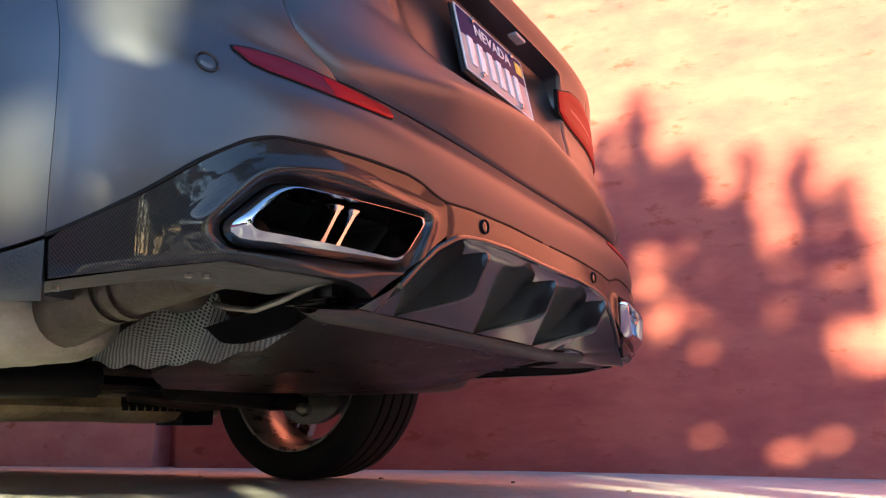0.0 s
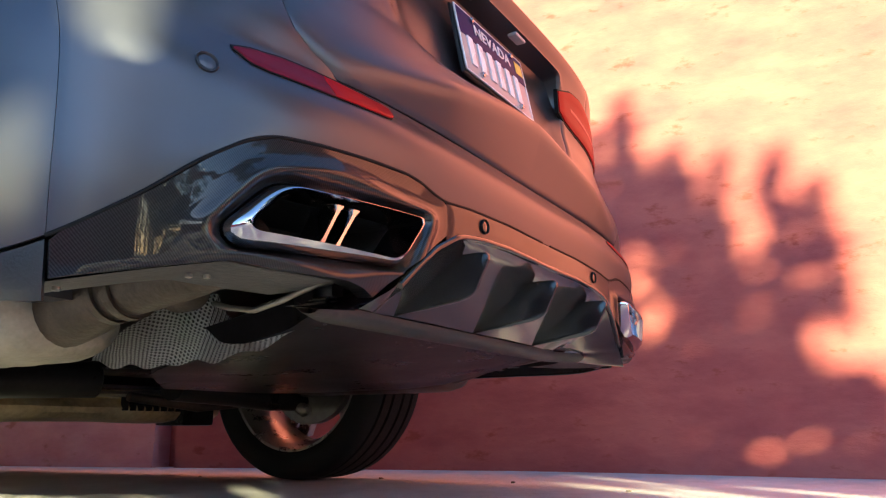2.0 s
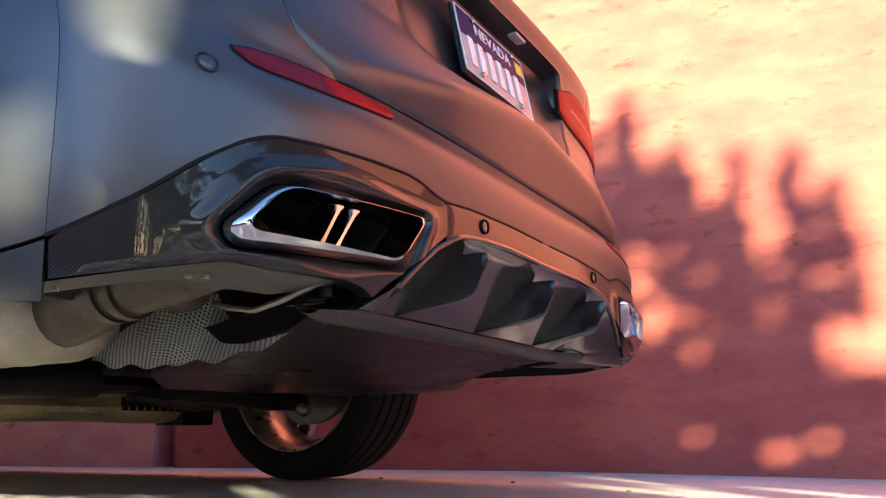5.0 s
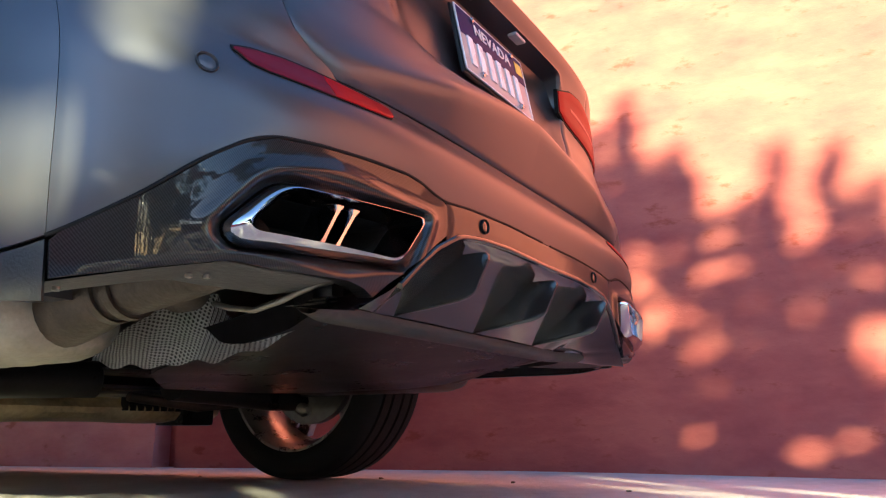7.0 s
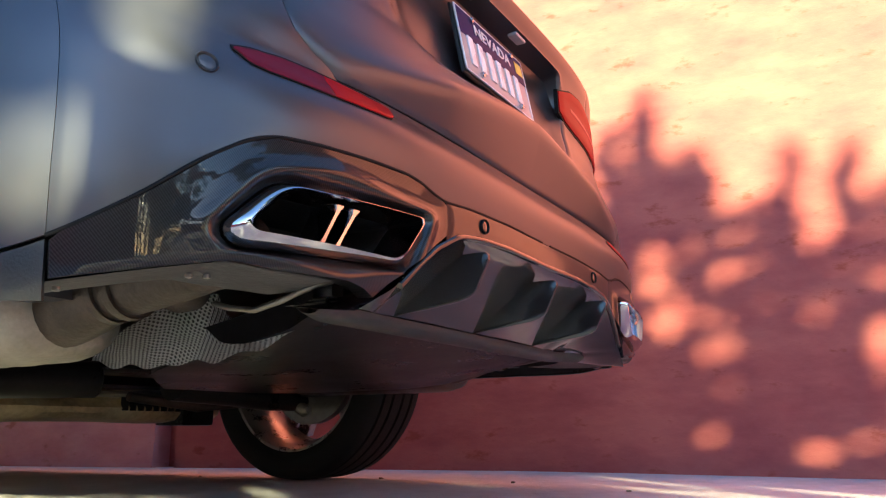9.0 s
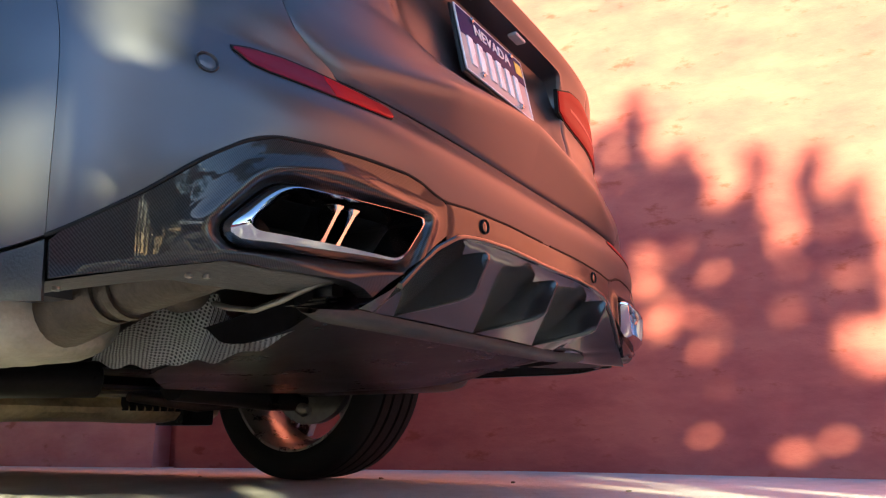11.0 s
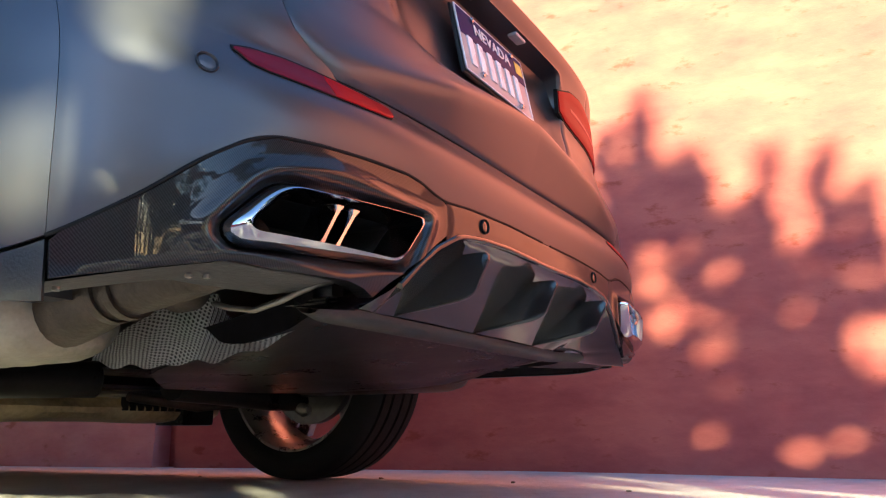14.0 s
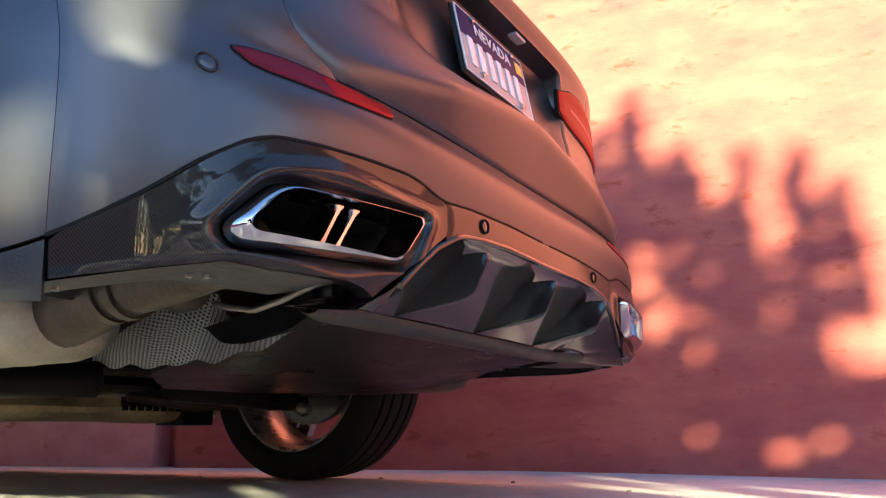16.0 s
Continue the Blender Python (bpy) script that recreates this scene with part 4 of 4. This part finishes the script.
def mass_top(u):
    """The even upper line of the shrubs' shade along the wall."""
    return lerp_table([(-4, 0.25), (-0.88, 0.28), (-0.83, 0.33), (-0.79, 0.72), (-0.72, 0.80), (-0.6, 0.84), (-0.5, 0.74), (-0.36, 0.80), (-0.27, 0.98), (-0.1, 1.08), (0.03, 1.1), (0.09, 0.9), (0.25, 1.0), (0.6, 1.05), (0.95, 0.95), (1.6, 0.72), (2.3, 0.5), (2.7, 0.4), (3.5, 0.1), (4.5, -0.2), (7, -0.3)], u)


def gap_spots():
    """Openings between the leaves: place along the wall, height, radius."""
    rng = random.Random(77)
    out = [(2.575, -0.08, 0.075), (2.735, -0.325, 0.055), (1.73, -0.118, 0.02), (2.98, -0.47, 0.05), (2.08, -0.397, 0.028), (0.76, -0.216, 0.03), (0.40, -0.144, 0.05), (0.65, -0.26, 0.04), (0.51, -0.26, 0.05), (0.12, -0.24, 0.06), (0.13, -0.19, 0.03), (-0.73, 0.45, 0.06), (-0.80, 0.42, 0.06), (-0.002, 0.79, 0.012), (-0.15, 0.81, 0.01), (-0.125, 0.585, 0.02), (-0.06, 0.53, 0.022), (-0.235, 0.45, 0.02), (-0.245, 0.295, 0.008), (-0.09, 0.985, 0.008), (-0.325, 0.83, 0.014), (-0.69, 0.69, 0.012)]
    for _ in range(14):
        out.append((rng.uniform(-0.26, 0.08), rng.uniform(0.35, 1.0), rng.uniform(0.0, 0.011)))
    for _ in range(16):
        out.append((rng.uniform(-0.78, -0.2), rng.uniform(0.05, 0.75), rng.uniform(0.0, 0.011)))
    return out


GAPS = gap_spots()


def leafiness(u, z):
    """How closely leaves stand: thick in the crown, thinner at the rim and low down."""
    rim = min(1.0, max(0.0, (mass_top(u) - z) / 0.22))
    for gu, gz, r in GAPS:
        if (u - gu) ** 2 + (z - gz) ** 2 < (r + 0.034) ** 2:
            return 0.0
    f = 0.45 + 0.55 * rim
    if z < -0.5 and u > 3.0:
        return 0.03
    if z < -0.45:
        return 0.09 * (1.0 if noise.noise((u * 4.0, z * 4.0, 5.0)) > -0.1 else 0.4)
    if z < -0.2 and u < 2.1 and noise.noise((u * 5.0, z * 7.0, 9.0)) < 0.0:
        f *= 0.35
    return f


def build_shrub(u0, u1, spires, seed, per_area, ubase):
    rng = random.Random(seed)
    at = shade_spot((u0 + u1) / 2 if ubase is None else ubase, 0, SHRUB_DIST)
    at = Vector((at.x, at.y, 0))
    sh = new("shrub")
    sh.location = at
    tagged(sh, "tall leafy green shrub with upright branches swaying in wind", "shrub", "shrubs lining the yard")
    verts, faces = [], []
    zlow = -1.95
    area = (u1 - u0) * (1.2 - zlow)
    for _ in range(int(area * per_area)):
        u, z = rng.uniform(u0 - 0.05, u1 + 0.05), rng.uniform(zlow, 1.2)
        if z > mass_top(u) or rng.random() > leafiness(u, z):
            continue
        add_leaf(verts, faces, rng, shade_spot(u, z, SHRUB_DIST + rng.uniform(-0.45, 0.45)) - at, rng.uniform(0.08, 0.13))
    for u, z0, z1, r in spires:
        back = SHRUB_DIST + rng.uniform(-0.3, 0.3)
        for _ in range(int((z1 - z0) * r * 16000)):
            t = rng.random()
            z = z0 + (z1 - z0) * t
            rr = r * (1 - 0.6 * t ** 3) * rng.gauss(0, 0.5)
            bump = 0.25 * r * math.sin(t * 11 + u * 40)
            add_leaf(verts, faces, rng, shade_spot(u + rr + bump, z, back + rng.uniform(-0.1, 0.1)) - at, rng.uniform(0.05, 0.09))
    me = bpy.data.meshes.new("crown")
    me.from_pydata([tuple(q) for q in verts], [], faces)
    me.materials.append(LEAF)
    part("crown", me, sh)
    for k in range(max(3, int((u1 - u0) / 0.16))):
        u = u0 + (u1 - u0) * (k + 0.5) / max(3, int((u1 - u0) / 0.16))
        b = SHRUB_DIST + rng.uniform(-0.3, 0.3)
        foot = shade_spot((u0 + u1) / 2 + (u - (u0 + u1) / 2) * 0.5, 0, b) - at
        foot.z = 0.0
        tip = shade_spot(u, mass_top(u) - 0.12, b) - at
        mid = foot.lerp(tip, 0.55) + Vector((rng.uniform(-0.06, 0.06), rng.uniform(-0.06, 0.06), 0))
        part("stem", tube_mesh("stem", [foot, mid, tip], [0.03, 0.02, 0.006], BARK, 7), sh)
    return sh


def build_shrubs():
    plan = [
        (-0.84, -0.30, [(-0.355, 0.68, 0.99, 0.042), (-0.43, 0.68, 1.19, 0.040), (-0.615, 0.74, 1.16, 0.055), (-0.745, 0.70, 1.02, 0.055)], "b"),
        (-0.30, 0.08, [(0.0, 1.0, 1.48, 0.040), (-0.008, 0.95, 1.37, 0.072), (-0.18, 0.9, 1.22, 0.05), (-0.235, 0.85, 1.15, 0.04), (-0.11, 0.9, 1.14, 0.05)], "a"),
        (0.08, 0.6, [(0.14, 0.8, 1.34, 0.055), (0.3, 0.9, 1.3, 0.06), (0.5, 0.9, 1.25, 0.06)], "a"),
        (-2.6, -0.84, [(-1.3, 0.2, 0.6, 0.06), (-1.9, 0.2, 0.7, 0.06)], "b"),
        (0.6, 1.3, [(0.8, 0.8, 1.15, 0.06), (1.1, 0.7, 1.0, 0.06)], "b"),
        (1.3, 2.0, [(1.5, 0.6, 0.9, 0.06), (1.8, 0.5, 0.75, 0.06)], "a"),
        (2.0, 2.75, [(2.3, 0.3, 0.6, 0.06)], "b"),
        (2.75, 3.9, [(3.1, 0.0, 0.4, 0.06)], "a"),
    ]
    for k, (u0, u1, spires, kind) in enumerate(plan):
        SHRUBS.append((build_shrub(u0, u1, spires, 40 + k, 6500, None), kind))


def build_tree(at, height, spread, seed, low=0.38):
    """A broad tree: tapered trunk, limbs and a crown of leaf clumps with gaps."""
    rng = random.Random(seed)
    tree = new("tree")
    tree.location = at
    tagged(tree, "unseen broad leafy green tree, dimming sky light and reflections", "tree", "trees round the yard")
    fork = height * low
    part("trunk", tube_mesh("trunk", [(0, 0, 0), (0.03, 0.02, fork * 0.5), (-0.04, 0.05, fork), (0.02, 0, height * 0.7)], [0.17, 0.13, 0.11, 0.04], BARK, 12), tree)
    verts, faces = [], []
    for k in range(9):
        a = 6.283 * k / 9 + rng.uniform(-0.3, 0.3)
        r, h = spread * rng.uniform(0.5, 1.0), height * rng.uniform(low + 0.17, 1.0)
        tip = Vector((r * math.cos(a), r * math.sin(a), h))
        start = Vector((0, 0, fork * rng.uniform(0.8, 1.3)))
        mid = start.lerp(tip, 0.5) + Vector((0, 0, -0.15))
        part("limb", tube_mesh("limb", [start, mid, tip], [0.07, 0.045, 0.012], BARK, 8), tree)
        for c in range(26):
            ctr = start.lerp(tip, rng.uniform(0.45, 1.1)) + Vector((rng.gauss(0, 0.35), rng.gauss(0, 0.35), rng.gauss(0, 0.3)))
            for _ in range(40):
                q = ctr + Vector((rng.gauss(0, 0.17), rng.gauss(0, 0.17), rng.gauss(0, 0.13)))
                add_leaf(verts, faces, rng, q, rng.uniform(0.14, 0.24))
    me = bpy.data.meshes.new("crown")
    me.from_pydata([tuple(q) for q in verts], [], faces)
    me.materials.append(LEAF)
    part("crown", me, tree)


PEBBLES = [(0.757, 0.104, 0.0055), (0.486, 0.132, 0.0035), (0.899, 0.509, 0.006), (0.901, 1.0, 0.006), (0.785, 1.735, 0.005)]


def build_pebble(x, y, size, seed):
    rng = random.Random(seed)
    bm = bmesh.new()
    bmesh.ops.create_icosphere(bm, subdivisions=2, radius=size)
    for v in bm.verts:
        k = 1 + 0.35 * noise.noise(v.co * (1.2 / size) + Vector((seed, 0, 0)))
        v.co = Vector((v.co.x * k * 1.5, v.co.y * k * 1.1, v.co.z * k * 0.6))
    low = min(v.co.z for v in bm.verts)
    bmesh.ops.translate(bm, vec=(0, 0, -low), verts=bm.verts)
    me = bpy.data.meshes.new("pebble")
    bm.to_mesh(me)
    bm.free()
    me.materials.append(BARK)
    me.shade_smooth()
    ob = part("pebble", me)
    ob.matrix_basis = pose(x, y, -0.005 - 0.0135 * max(0.0, y - 0.75), 0, 0, rng.uniform(0, 360))
    tagged(ob, "small dark brown pebble lying on the concrete", "pebble", "pebbles on the ground")


build_ground()
build_wall()
for k, (px, py, ps) in enumerate(PEBBLES):
    build_pebble(px, py, ps, 3 + k)
# first tree is mirrored in the car; the rest are added to dim reflections
build_tree((-2.2, -6.8, 0), 9.0, 2.3, 5)
build_tree((2.0, -7.4, 0), 7.0, 2.3, 7)
build_tree((6.4, -7.0, 0), 6.0, 2.2, 6)
build_tree((-9.0, 5.5, 0), 6.0, 2.2, 8)
for k, (tx, ty) in enumerate(((-8.5, -17.0), (-5.2, -18.5), (-2.0, -17.5))):
    build_tree((tx, ty, 0), 5.0, 2.2, 21 + k, 0.12)
CAR = build_car()
build_shrubs()

# rows of the wind's sway for the two groups of shrubs: seconds, and metres by which their tops lean
SWAY_B = [
    (0, 0.02), (0.3, 0.061), (0.6, 0.034), (0.9, -0.069), (1.2, 0.029), (1.5, 0.171), (1.8, 0.223), (2.1, 0.029),
    (2.4, -0.135), (2.7, -0.086), (3, 0.088), (3.3, 0.137), (3.6, 0.091), (3.9, -0.01), (4.2, -0.044), (4.5, 0.01),
    (4.8, 0.073), (5.1, 0.037), (5.4, -0.061), (5.7, -0.11), (6, -0.024), (6.3, 0.049), (6.6, 0.098), (6.9, -0.044),
    (7.2, -0.108), (7.5, -0.071), (7.8, 0.02), (8.1, 0.1), (8.4, 0.051), (8.7, -0.071), (9, -0.135), (9.2, -0.122),
    (9.5, -0.044), (9.8, 0.061), (10.1, 0.073), (10.4, -0.024), (10.7, -0.103), (11, -0.012), (11.3, 0.078), (11.5, 0.071),
    (11.7, -0.007), (11.9, -0.093), (12.1, -0.157), (12.3, -0.127), (12.6, 0.034), (12.8, 0.088), (13, 0.083), (13.2, 0.064),
    (13.4, 0.012), (13.7, -0.086), (14, -0.054), (14.2, -0.005), (14.4, 0.024), (14.6, 0.042), (14.8, 0.015), (15, -0.059),
    (15.2, -0.11), (15.5, -0.1), (15.8, -0.047), (16, 0.034),
]
SWAY_A = [
    (0, -0.024), (0.3, -0.017), (0.6, 0.027), (0.9, 0.047), (1.2, -0.007), (1.5, -0.005), (1.8, 0.022), (2.1, 0.034),
    (2.4, 0.029), (2.7, 0.007), (3, -0.01), (3.3, -0.007), (3.6, 0.024), (3.9, 0.037), (4.2, 0.015), (4.5, -0.017),
    (4.8, -0), (5.1, 0.032), (5.4, 0.017), (5.7, -0.027), (6, -0.042), (6.3, -0.027), (6.6, 0.024), (6.9, 0.027),
    (7.2, -0.002), (7.5, -0.059), (7.8, -0.054), (8.1, 0.015), (8.4, 0.071), (8.7, 0.059), (9, -0.047), (9.2, -0.086),
    (9.5, -0.037), (9.8, 0.024), (10.1, 0.042), (10.4, -0), (10.7, -0.037), (11, -0.012), (11.3, 0.022), (11.5, 0.039),
    (11.7, 0.029), (11.9, 0.02), (12.1, -0.029), (12.3, -0.051), (12.6, -0.017), (12.8, -0.029), (13, -0.017), (13.2, 0.022),
    (13.4, 0.056), (13.7, 0.02), (14, -0.037), (14.2, -0.056), (14.4, -0.032), (14.6, 0.015), (14.8, 0.071), (15, 0.047),
    (15.2, -0.024), (15.5, -0.091), (15.8, -0.071), (16, 0.002),
]


NEAR_Y = shade_spot(1.0, 0, SHRUB_DIST).y


def motions():
    lean = Vector((0, 0, 1)).cross(WALL_ALONG)
    for k, (sh, kind) in enumerate(SHRUBS):
        ease = 1.0 if sh.location.y < NEAR_Y else 0.35
        base = Matrix.Translation(sh.location)
        rows = []
        for t, sway in SWAY_B if kind == "b" else SWAY_A:
            shift = sway * ease
            turn = Matrix.Rotation(shift / 3.25, 4, lean)
            rows.append((t, base @ turn))
        walk(sh, rows)


motions()
